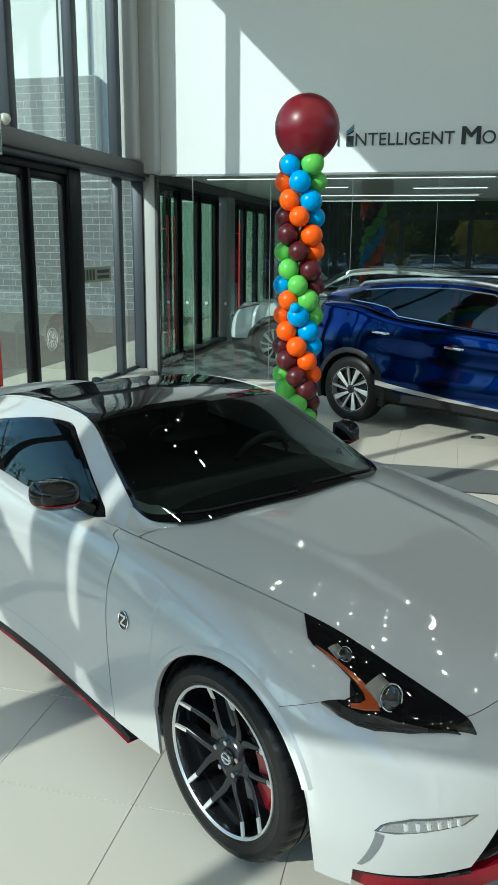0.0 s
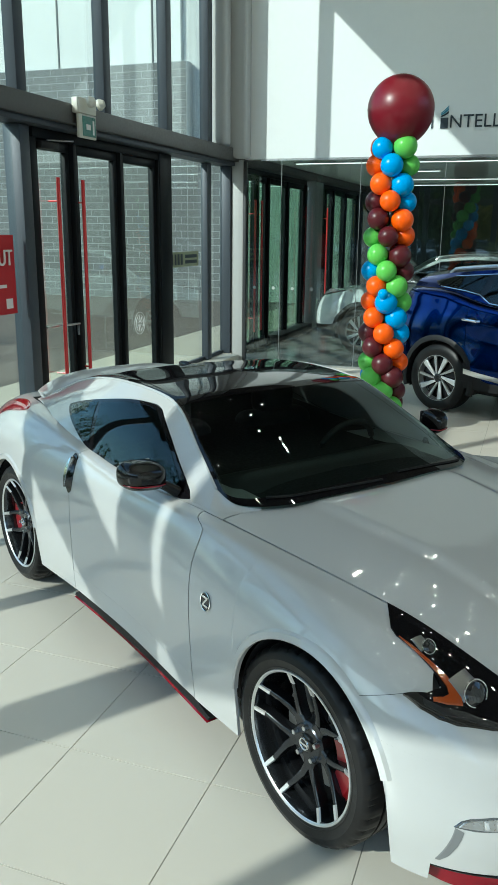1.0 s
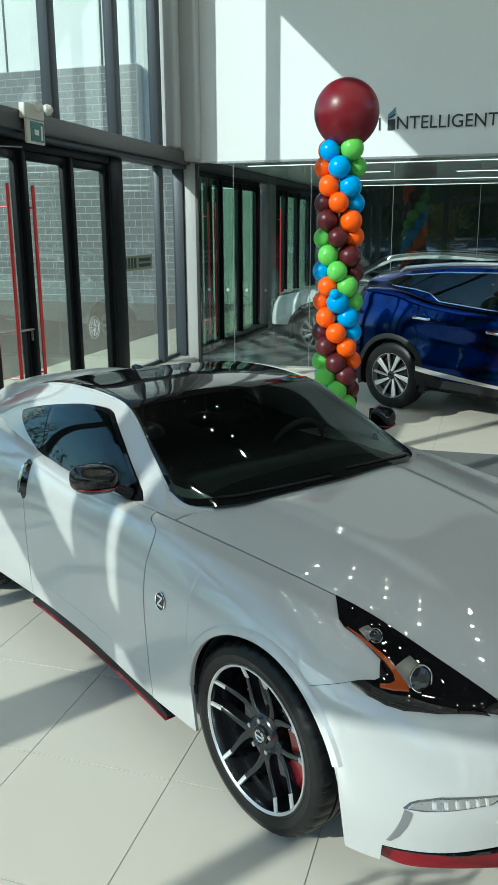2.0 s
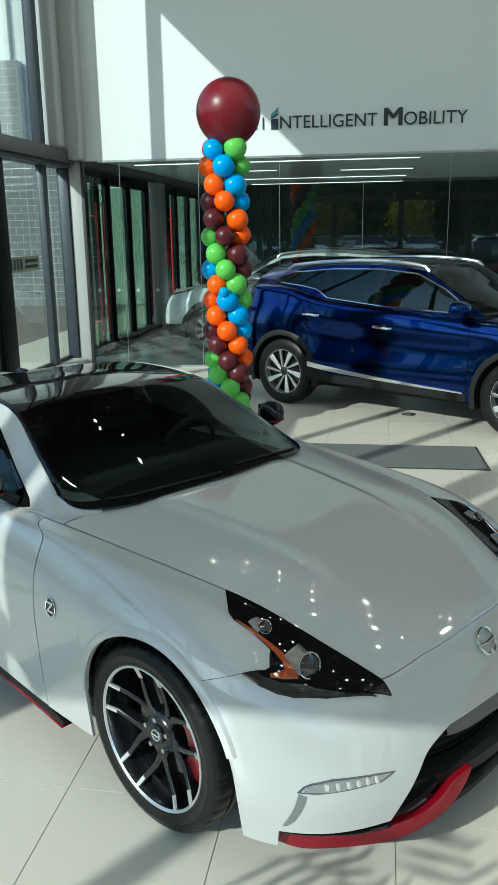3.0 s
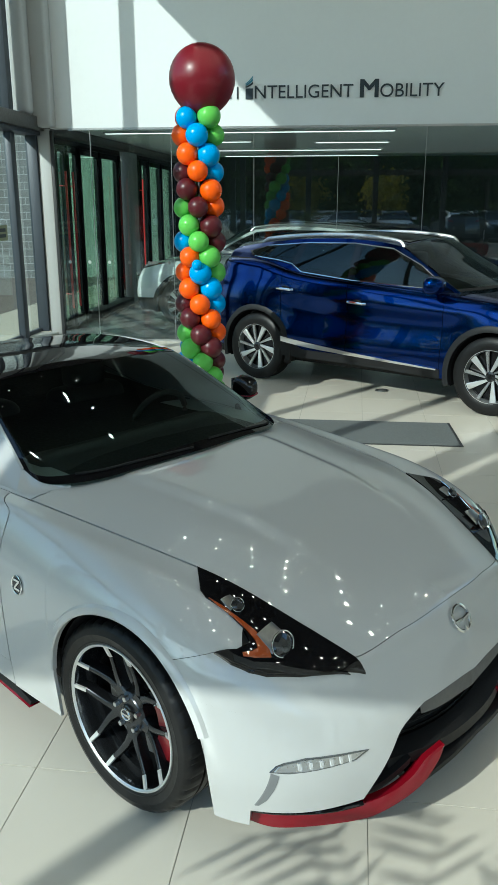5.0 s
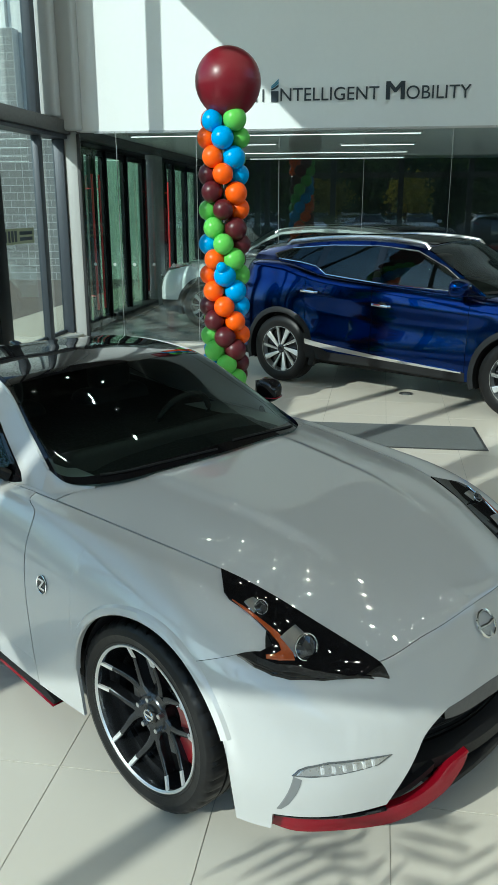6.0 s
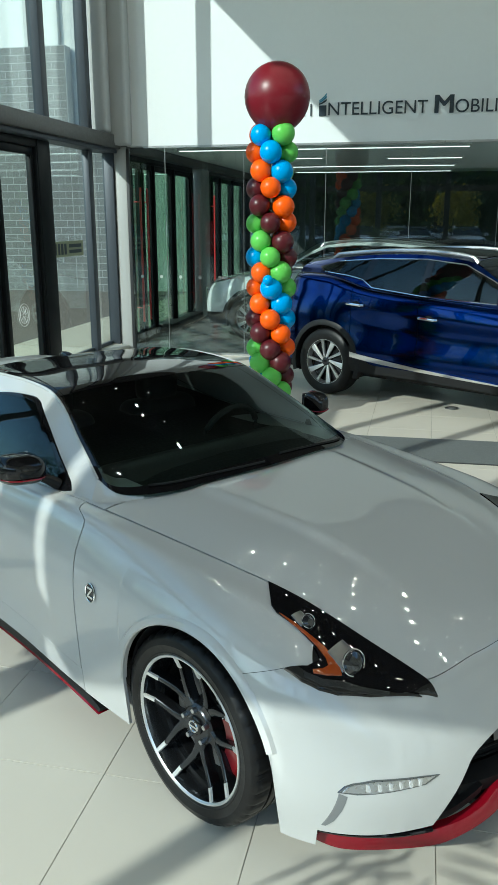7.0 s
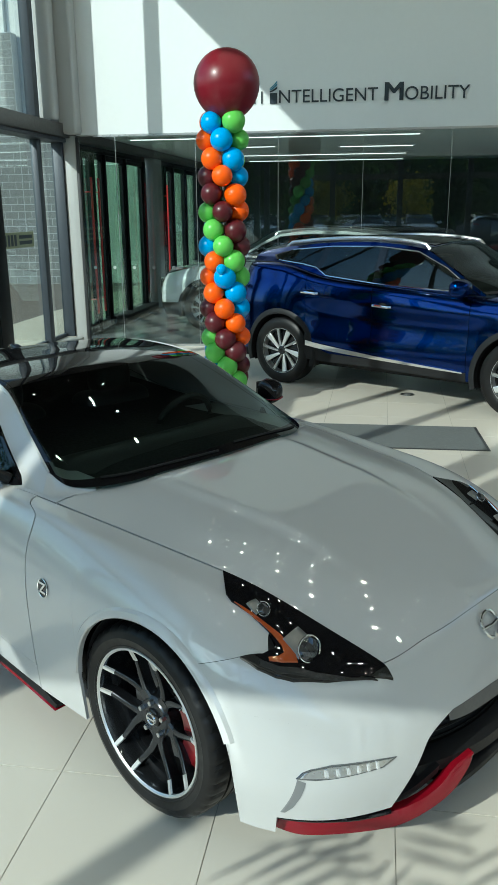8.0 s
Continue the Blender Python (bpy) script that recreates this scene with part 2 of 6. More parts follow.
def lathe(profile, sides=48, axis="y", bm=None):
    """Turn (radius, along) pairs round an axis."""
    own = bm if bm is not None else bmesh.new()
    rings = []
    for r, h in profile:
        ring = []
        for k in range(sides):
            a = 2 * math.pi * k / sides
            c, s = r * math.cos(a), r * math.sin(a)
            ring.append(own.verts.new((c, h, s) if axis == "y" else (c, s, h)))
        rings.append(ring)
    for a, b in zip(rings, rings[1:]):
        for k in range(sides):
            own.faces.new((a[k], a[(k + 1) % sides], b[(k + 1) % sides], b[k]))
    return own


def disc_cap(bm, radius, at, axis="y", sides=24, depth=0.01):
    m = Matrix.Translation(at) @ (Matrix.Rotation(math.pi / 2, 4, "X") if axis == "y" else Matrix.Rotation(math.pi / 2, 4, "Y") if axis == "x" else Matrix.Identity(4))
    bmesh.ops.create_cone(bm, cap_ends=True, segments=sides, radius1=radius, radius2=radius, depth=depth, matrix=m)
    return bm


def structure(name, bm, mat, label, category="", parent=None):
    ob = mesh_object(name, bm, mat, parent, label)
    return tagged(ob, label, category or name.split("_")[0], kind="structure")


# ---- the plan ----
FX = -4.62            # glass line of the long front
WY = 11.72            # partition and white wall
BACK = -9.0           # rear front, behind the camera
RIGHT = 8.6
TOP = 9.0             # ceiling height
FAR = 21.0            # end of the second room

structure("ground", box(-400, 400, -400, 400, -0.30, -0.06), "asphalt", "brown-grey asphalt ground around the building", "ground")
structure("floor", box(FX - 0.1, RIGHT, BACK, WY, -0.055, -0.003), "grout", "grey joint bed under pale floor tiles", "floor")
structure("floor_2", box(FX - 0.1, RIGHT, WY, FAR, -0.055, -0.006), "tile_dark", "dark grey polished floor of the second room", "floor")
structure("pavement", box(-6.5, FX - 0.1, -20, 40, -0.06, -0.02), "apron", "pale concrete apron along the glass front", "pavement")
structure("ceiling", box(FX - 0.2, RIGHT + 0.2, BACK - 0.2, WY + 0.2, TOP, TOP + 0.3), "ceiling", "dark grey showroom ceiling", "ceiling")
structure("ceiling_2", box(FX - 0.1, RIGHT, WY + 0.02, FAR, 3.09, 3.25), "ceiling_light_paint", "pale grey ceiling of the second room", "ceiling")
structure("wall_north", box(-4.28, RIGHT, WY, WY + 0.2, 3.0, 6.2), "white_wall", "large smooth white wall panel above the glass partition", "wall")
# out of view; coloured dark so windscreen and bonnet mirror less white
structure("wall_north_upper", box(-4.28, RIGHT, WY, WY + 0.2, 6.2, TOP), "ceiling", "unseen dark grey wall strip that darkens the car reflections", "wall")
# unseen east side; gaps are left in it to let skylight onto the walls
structure("wall_east", box(RIGHT, RIGHT + 0.2, BACK, 4.0, 4.8, TOP), "white_paint", "unseen plain white side wall beside an opening for skylight", "wall")
structure("wall_east_low", box(RIGHT + 0.204, RIGHT + 0.4, BACK, WY, 0, 4.796), "white_paint", "plain white side wall", "wall")
structure("wall_east_room", box(RIGHT, RIGHT + 0.2, WY + 0.2, FAR, 2.9, TOP), "white_paint", "unseen white side wall, open below to brighten the second room", "wall")
for i in range(9):
    y = BACK + i * (WY - BACK - 0.2) / 8
    structure("pier", box(RIGHT, RIGHT + 0.2, y, y + 0.2, 0, 4.8 if y < 4.0 else TOP, 0.01), "steel_blue", "grey-blue metal window post", "post")
structure("transom", box(RIGHT + 0.05, RIGHT + 0.15, BACK, WY, 3.0, 3.2, 0.01), "steel_grey", "grey metal transom along the unseen side wall", "beam")
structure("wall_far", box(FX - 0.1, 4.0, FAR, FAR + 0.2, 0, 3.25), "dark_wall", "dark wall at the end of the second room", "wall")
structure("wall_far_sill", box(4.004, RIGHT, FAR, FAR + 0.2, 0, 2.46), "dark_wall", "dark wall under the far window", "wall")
far_window = thing("window_3", "far window of the second room with dark frames", "window", kind="structure")
for x in (4.0, 4.62, 6.2, 7.8):
    part("mullion", box(x, x + 0.06, FAR + 0.02, FAR + 0.12, 2.46, 3.09, 0.004), "black_frame", far_window)
part("pane", box(4.06, RIGHT, FAR + 0.06, FAR + 0.07, 2.46, 3.09), "smoked_glass", far_window).visible_shadow = False
structure("trim", box(-4.02, RIGHT, WY - 0.012, WY + 0.03, 2.97, 3.0), "alu", "thin metal strip under the white wall panel", "trim")

# rear and side fronts behind and beside the camera: posts, transoms and open glazing, full height for bounce light
for i in range(6):
    x = FX + 0.1 + i * (RIGHT - FX - 0.4) / 5
    structure("pier", box(x, x + 0.2, BACK - 0.2, BACK, 0, TOP, 0.01), "steel_blue", "grey-blue metal window post", "post")
structure("transom", box(FX + 0.1, RIGHT, BACK - 0.15, BACK - 0.05, 3.0, 3.2, 0.01), "steel_grey", "grey metal transom of the rear windows", "beam")
structure("wall_south", box(FX - 0.1, RIGHT, BACK - 0.2, BACK, 8.4, TOP - 0.004), "white_paint", "white painted wall over the rear windows", "wall")

# ---- the long glass front ----
front = thing("window_1", "tall glass front with grey-blue metal mullions", "window", kind="structure")
POSTS = [6.5, 8.05, 9.59, 10.91]
for y in POSTS:
    part("mullion", box(FX - 0.01, FX + 0.10, y, y + 0.15, 3.142, TOP, 0.008), "steel_blue", front)
    part("mullion_cap", box(FX - 0.05, FX - 0.012, y + 0.05, y + 0.10, 3.142, TOP, 0.004), "steel_blue", front)
    part("cleat", box(FX + 0.10, FX + 0.115, y + 0.13, y + 0.16, 3.13, 3.17, 0.002), "sign_white", front)
part("mullion", box(FX - 0.08, FX + 0.10, 6.5, 6.65, 0.12, 2.90, 0.008), "steel_blue", front)
part("mullion", box(FX - 0.02, FX + 0.08, 10.92, 11.07, 0.12, 2.90, 0.008), "steel_blue", front)
part("corner_post", box(FX - 0.02, -4.475, 11.65, 11.76, 0.12, 2.93, 0.008), "steel_blue", front)
part("beam", box(FX - 0.10, FX + 0.26, -1.1, WY - 0.03, 2.96, 3.14, 0.006), "steel_grey", front, "grey metal beam across the glass front")
part("beam_lip", box(FX - 0.08, FX + 0.20, -1.1, WY - 0.03, 2.905, 2.957, 0.004), "steel_blue", front)
edges = [5.2, 6.5, 8.05, 9.59, 10.91, 11.44]
for a, b in zip(edges, edges[1:]):
    pane = part("pane", box(FX - 0.006, FX + 0.006, a + 0.02, b + 0.02, 3.14, TOP), "facade_glass", front)
    pane.visible_shadow = False
for a, b in ((9.74, 10.92), (11.07, 11.65)):
    pane = part("pane", box(FX - 0.006, FX + 0.006, a, b, 0.12, 2.93), "facade_glass", front)
    pane.visible_shadow = False
    part("bead", box(FX - 0.03, FX + 0.03, a, b, 0.12, 0.17, 0.004), "steel_blue", front)
pane = part("pane", box(FX - 0.006, FX + 0.006, 4.6, 6.5, 0.12, 2.93), "facade_glass", front)
pane.visible_shadow = False
part("sill", box(FX - 0.12, FX + 0.30, 9.74, 11.645, 0.0, 0.12, 0.012), "concrete", front, "pale concrete plinth under the panes")

# the front beside and behind the camera
for y0, y1 in ((-3.51, -3.42), (0.54, 0.66), (2.08, 2.18), (3.65, 3.78), (5.08, 5.2)):
    part("mullion", box(FX, FX + 0.10, y0, y1, 0.12, 2.90, 0.006), "steel_blue", front)
    part("mullion", box(FX, FX + 0.10, y0, y1, 3.145, TOP, 0.006), "steel_blue", front)
edges = [-9.0, -3.51, -1.45, 0.54, 2.08, 3.65, 5.08]
for a, b in zip(edges, edges[1:]):
    for z0, z1 in ((0.12, 2.90), (3.145, TOP)):
        pane = part("pane", box(FX - 0.006, FX + 0.006, a + 0.14, b - 0.02, z0, z1), "facade_glass", front)
        pane.visible_shadow = False
part("sill", box(FX - 0.1, FX + 0.26, BACK, 6.5, 0.0, 0.12, 0.012), "concrete", front, "pale concrete plinth under the panes")
# unseen pieces, added and sized to cast the shadow edges on floor and cars
structure("wall_west_sill", box(FX, FX + 0.10, -1.735, -1.5, 3.405, 3.53), "white_paint", "short unseen white wall piece added to block sun", "wall")
structure("wall_west_band", box(FX, FX + 0.10, -1.09, 1.5, 3.145, 3.33), "white_paint", "unseen white wall band added over the beam to block sun", "wall")
structure("wall_west_panel", box(FX, FX + 0.10, 1.504, 4.95, 3.145, 3.64), "white_paint", "unseen white wall panel added over the beam to block sun", "wall")
structure("wall_west_roof", box(FX - 0.12, FX + 0.05, 3.0, WY, 6.57, TOP), "white_paint", "unseen white wall strip added under the ceiling to block sun", "wall")
structure("wall_west_head", box(FX - 0.12, FX + 0.05, BACK, 2.996, 7.3, TOP), "white_paint", "narrow unseen white strip added under the ceiling to block sun", "wall")
structure("wall_bulkhead", box(FX + 0.06, RIGHT, -2.0, -1.74, 3.405, 7.4), "white_paint", "unseen white bulkhead added to shade the floor and the coupe", "wall")
structure("column", box(FX, FX + 0.15, -1.49, -1.105, 0, TOP, 0.01), "column", "plain grey column in the glass front", "column")

# column where the front meets the white wall
structure("column_corner", box(-4.473, -4.285, 11.69, 11.74, 0, 2.998, 0.015), "column", "grey clad column beside the glass partition", "column")
structure("column_cladding", box(FX + 0.008, -4.38, 11.20, 11.456, 3.145, TOP, 0.06, segments=6), "column", "smooth grey cladding on the column above the beam", "column")
structure("column_upper", box(FX - 0.15, -4.175, 11.46, WY - 0.002, 3.002, TOP, 0.04, segments=5), "column", "smooth rounded grey column above the beam", "column")


def door_set(doors, top, handles, name, pane_glass="door_glass"):
    """Black framed glass doors in the front: doors holds the leaf edges along y."""
    d = thing(name, "black-framed glass entrance doors with tall red bar handles", "door", kind="structure")
    part("head", box(FX - 0.07, FX + 0.07, doors[0], doors[-1], top - 0.09, top, 0.004), "black_frame", d)
    for k, y in enumerate(doors):
        w = 0.06 if 0 < k < len(doors) - 1 else 0.1
        part("jamb", box(FX - 0.07, FX + 0.07, y - w / 2, y + w / 2, 0, top - 0.09, 0.004), "black_frame", d)
    for a, b in zip(doors, doors[1:]):
        leaf = part("leaf_frame", box(FX - 0.03, FX + 0.03, a + 0.05, b - 0.05, 0.01, 0.13, 0.003), "black_frame", d)
        bm = box(FX - 0.03, FX + 0.03, a + 0.05, a + 0.12, 0.13, top - 0.18, 0.003)
        box(FX - 0.03, FX + 0.03, b - 0.12, b - 0.05, 0.13, top - 0.18, 0.003, bm)
        box(FX - 0.03, FX + 0.03, a + 0.05, b - 0.05, top - 0.18, top - 0.092, 0.003, bm)
        part("stile", bm, "black_frame", d)
        pane = part("pane", box(FX - 0.005, FX + 0.005, a + 0.12, b - 0.12, 0.13, top - 0.18), pane_glass, d)
        pane.visible_shadow = False
    for y, side in handles:
        x = FX + 0.115 * side
        h = part("handle", tube([(x, y, 0.32), (x, y, 2.47)], 0.019, 12), "red_bar", d, "tall red bar handle")
        for z in (0.55, 2.25):
            part("bracket", tube([(FX, y, z), (x, y, z)], 0.009, 8), "red_bar", h)
    return d


d1 = door_set([6.74, 7.46, 8.44, 9.42], 2.9, [(7.06, 1), (7.52, 1)], "door_1")
part("post", box(FX - 0.07, FX + 0.08, 9.40, 9.735, 0, 2.9, 0.004), "black_frame", d1)
part("push_rail", tube([(FX + 0.06, 6.82, 1.04), (FX + 0.06, 7.44, 1.02)], 0.012, 8), "alu", d1)
part("lock_box", box(FX + 0.035, FX + 0.06, 7.42, 7.48, 0.9, 1.0, 0.004), "alu", d1)
part("closer", box(FX + 0.035, FX + 0.1, 6.84, 7.14, 2.72, 2.79, 0.006), "black_plastic", d1)
part("closer_arm", tube([(FX + 0.08, 6.95, 2.8), (FX + 0.16, 7.3, 2.82)], 0.008, 6), "alu", d1)
door_set([12.62, 13.17, 13.75, 14.9, 16.1], 2.95, [(12.87, 1), (13.21, 1)], "door_2", "green_glass")
door_set([16.95, 17.7, 18.4, 19.6, 20.9], 2.95, [(17.62, 1)], "door_3", "green_glass")
structure("beam_2", box(FX - 0.1, FX + 0.24, WY + 0.02, FAR, 2.95, 3.085, 0.005), "steel_grey", "grey metal beam over the doors", "beam")
structure("column_2", box(FX - 0.15, -4.42, 16.27, 16.9, 0, 2.945, 0.02), "column", "grey clad column between glass doors", "column")
structure("plinth", box(FX - 0.1, FX + 0.24, 14.0, 16.15, 0.0, 0.14, 0.01), "dark_trim", "dark plinth beside the glass doors", "plinth")

# ---- glass partition under the white wall ----
part_wall = thing("window_2", "frameless glass partition with small frosted dots", "window", kind="structure")
SEAMS = [-4.24, -3.70, -2.53, -1.36, -0.19, 0.98, 2.06, 3.23, 4.4, 5.6, 7.0, 8.58]
for a, b in zip(SEAMS, SEAMS[1:]):
    pane = part("pane", box(a + 0.004, b - 0.004, WY - 0.006, WY + 0.006, 0.02, 2.97), "partition_glass", part_wall)
    part("joint", box(b - 0.003, b + 0.003, WY - 0.009, WY + 0.009, 0.02, 2.97), "alu", part_wall)
part("end_channel", box(-4.283, -4.24, WY - 0.03, WY + 0.03, 0.0, 2.97, 0.004), "dark_trim", part_wall)
part("base_channel", box(-4.238, RIGHT, WY - 0.025, WY + 0.025, -0.003, 0.03), "alu", part_wall)
for i in range(9):
    part("dot", disc_cap(bmesh.new(), 0.024, (-4.1 + i * 0.30, WY - 0.008, 1.15), "y", 20, 0.003), "column", part_wall)

# ---- outside: block wall with white cladding over it ----
BY, BX = 22.3, -9.9
structure("wall_outside", box(-60, BX, BY + 0.02, BY + 0.4, -0.06, 6.55), "mortar", "pale mortar bed of a grey block wall", "wall")
structure("wall_outside_low", box(BX + 0.004, BX + 1.4, BY + 0.02, BY + 0.4, -0.06, 4.0), "mortar", "lower end of the grey block wall", "wall")
structure("wall_cladding", box(-60, BX - 0.3, BY + 0.3, BY + 0.6, 6.554, 16.0), "cladding", "white cladding above the block wall", "wall")
# added sunlit wall: makes the gap past the blocks bright instead of sky blue
structure("wall_outside_far", box(BX - 0.28, 6.0, BY + 0.45, BY + 0.75, -0.06, 16.0), "cladding", "white wall added to fill the bright gap past the block wall", "wall")
for i in range(10):
    x = BX - 1.2 - i * 3.1
    structure("trim_joint", box(x, x + 0.05, BY + 0.28, BY + 0.31, 6.55, 16.0), "dark_trim", "thin joint in the white cladding", "trim")


# ---- lofted car bodies ----
def spline(keys, t):
    """Smooth curve through keys (n, 3) at parameters t in 0..n-1; short spans hold the tangent back."""
    k = np.asarray(keys, float)
    n = len(k)
    k = np.vstack([2 * k[0] - k[1], k, 2 * k[-1] - k[-2]])
    t = np.clip(np.asarray(t, float), 0, n - 1)
    i = np.minimum(t.astype(int), n - 2)
    f = (t - i)[..., None]
    a, b, c, d = k[i], k[i + 1], k[i + 2], k[i + 3]
    ab, bc, cd = (np.linalg.norm(q - p, axis=-1, keepdims=True) + 1e-9 for p, q in ((a, b), (b, c), (c, d)))
    m0 = (c - a) * np.minimum(bc, ab) / (ab + bc)
    m1 = (d - b) * np.minimum(bc, cd) / (bc + cd)
    f2, f3 = f * f, f ** 3
    return (2 * f3 - 3 * f2 + 1) * b + (f3 - 2 * f2 + f) * m0 + (3 * f2 - 2 * f3) * c + (f3 - f2) * m1


class Loft:
    """A surface over rails; u runs along them, v across. y is the half width."""

    def __init__(self, *rails):
        self.rails = [np.asarray(r, float) for r in rails]
        self.nu, self.nv = len(rails[0]) - 1, len(rails) - 1

    def at(self, u, v):
        u, v = np.broadcast_arrays(np.asarray(u, float), np.asarray(v, float))
        shape = u.shape
        u, v = u.ravel(), v.ravel()
        pts = np.stack([spline(r, u) for r in self.rails])
        n = len(self.rails)
        pts = np.concatenate([[2 * pts[0] - pts[1]], pts, [2 * pts[-1] - pts[-2]]])
        v = np.clip(v, 0, n - 1)
        i = np.minimum(v.astype(int), n - 2)
        f = (v - i)[:, None]
        j = np.arange(len(u))
        a, b, c, d = pts[i, j], pts[i + 1, j], pts[i + 2, j], pts[i + 3, j]
        p = 0.5 * (2 * b + (c - a) * f + (2 * a - 5 * b + 4 * c - d) * f * f + (3 * b - a - 3 * c + d) * f ** 3)
        p[:, 1] = np.maximum(p[:, 1], 0)
        return p.reshape(*shape, 3)

# white coupe: design lines from the nose round to the tail (ahead of the front axle, half width, height)
Z_BODY = Loft(
    [(.87, 0, .22), (.83, .385, .21), (.66, .70, .175), (.42, .86, .18), (0, .89, .20), (-.65, .885, .18), (-1.25, .87, .20), (-1.78, .89, .22), (-2.55, .915, .22), (-3.15, .80, .26), (-3.42, 0, .30)],
    [(.86, 0, .34), (.82, .385, .34), (.67, .71, .36), (.42, .89, .37), (0, .915, .40), (-.65, .90, .36), (-1.25, .87, .37), (-1.78, .90, .40), (-2.55, .94, .43), (-3.2, .81, .46), (-3.45, 0, .48)],
    [(.82, 0, .465), (.785, .385, .48), (.64, .67, .52), (.39, .885, .58), (0, .93, .64), (-.65, .91, .60), (-1.25, .885, .60), (-1.78, .905, .64), (-2.55, .94, .67), (-3.22, .79, .70), (-3.43, 0, .72)],
    [(.765, 0, .60), (.735, .36, .575), (.63, .60, .60), (.38, .825, .715), (0, .895, .785), (-.65, .895, .76), (-1.25, .885, .755), (-1.78, .895, .79), (-2.55, .905, .83), (-3.2, .74, .86), (-3.38, 0, .87)],
    [(.735, 0, .645), (.71, .30, .625), (.630, .562, .630), (.31, .735, .79), (0, .80, .855), (-.65, .845, .885), (-1.25, .855, .865), (-1.78, .85, .90), (-2.55, .83, .95), (-3.12, .66, .96), (-3.32, 0, .93)],
    [(.702, 0, .684), (.683, .26, .670), (.612, .532, .655), (.28, .60, .805), (0, .668, .864), (-.76, .765, .919), (-1.25, .79, .915), (-1.78, .78, .945), (-2.55, .70, 1.01), (-3.0, .58, 1.0), (-3.22, 0, .97)],
    [(.685, 0, .696), (.645, .16, .696), (.58, .30, .720), (.28, .40, .838), (0, .42, .902), (-.70, .42, .958), (-1.25, .40, .95), (-1.78, .40, .96), (-2.5, .36, 1.0), (-2.9, .30, 1.0), (-3.15, 0, .98)],
    [(.675, 0, .702), (.62, 0, .716), (.54, 0, .747), (.27, 0, .838), (0, 0, .90), (-.68, 0, .965), (-1.25, 0, .965), (-1.78, 0, .97), (-2.5, 0, 1.0), (-2.85, 0, 1.0), (-3.1, 0, .99)])
Z_TOP = Loft(
    [(-.80, .679, .980), (-1.0, .635, 1.088), (-1.32, .565, 1.236), (-1.8, .56, 1.255), (-2.3, .54, 1.19), (-2.78, .56, 1.03)],
    [(-.668, .660, .945), (-.965, .60, 1.095), (-1.31, .53, 1.243), (-1.8, .52, 1.268), (-2.3, .50, 1.203), (-2.79, .52, 1.045)],
    [(-.548, .52, .952), (-.945, .47, 1.105), (-1.29, .42, 1.255), (-1.8, .41, 1.274), (-2.3, .395, 1.205), (-2.83, .41, 1.055)],
    [(-.515, .30, .961), (-.91, .28, 1.116), (-1.265, .25, 1.267), (-1.8, .24, 1.284), (-2.3, .235, 1.215), (-2.87, .25, 1.07)],
    [(-.49, 0, .968), (-.89, 0, 1.122), (-1.245, 0, 1.272), (-1.8, 0, 1.289), (-2.3, 0, 1.219), (-2.9, 0, 1.075)])
Z_SIDE = Loft(
    [(-.75, .748, .920), (-1.0, .772, .918), (-1.35, .792, .910), (-1.8, .782, .94), (-2.3, .745, .99), (-2.80, .655, 1.0)],
    [(-.78, .712, .950), (-1.0, .715, 1.01), (-1.34, .70, 1.085), (-1.8, .69, 1.115), (-2.3, .655, 1.10), (-2.79, .615, 1.015)],
    [(-.80, .679, .980), (-1.0, .635, 1.088), (-1.32, .565, 1.236), (-1.8, .56, 1.255), (-2.3, .54, 1.19), (-2.78, .56, 1.03)])


def surface_normals(loft, u, v):
    h = 0.02
    du = loft.at(u + h, v) - loft.at(u - h, v)
    dv = loft.at(u, v + h) - loft.at(u, v - h)
    n = np.cross(du, dv)
    n /= np.maximum(np.linalg.norm(n, axis=-1, keepdims=True), 1e-9)
    p = loft.at(u, v)
    out = p - np.stack([np.clip(p[..., 0], -2.6, 0.2), 0 * p[..., 1], 0 * p[..., 2] + 0.5], -1)
    return n * np.sign(np.sum(n * out, -1, keepdims=True) + 1e-9)


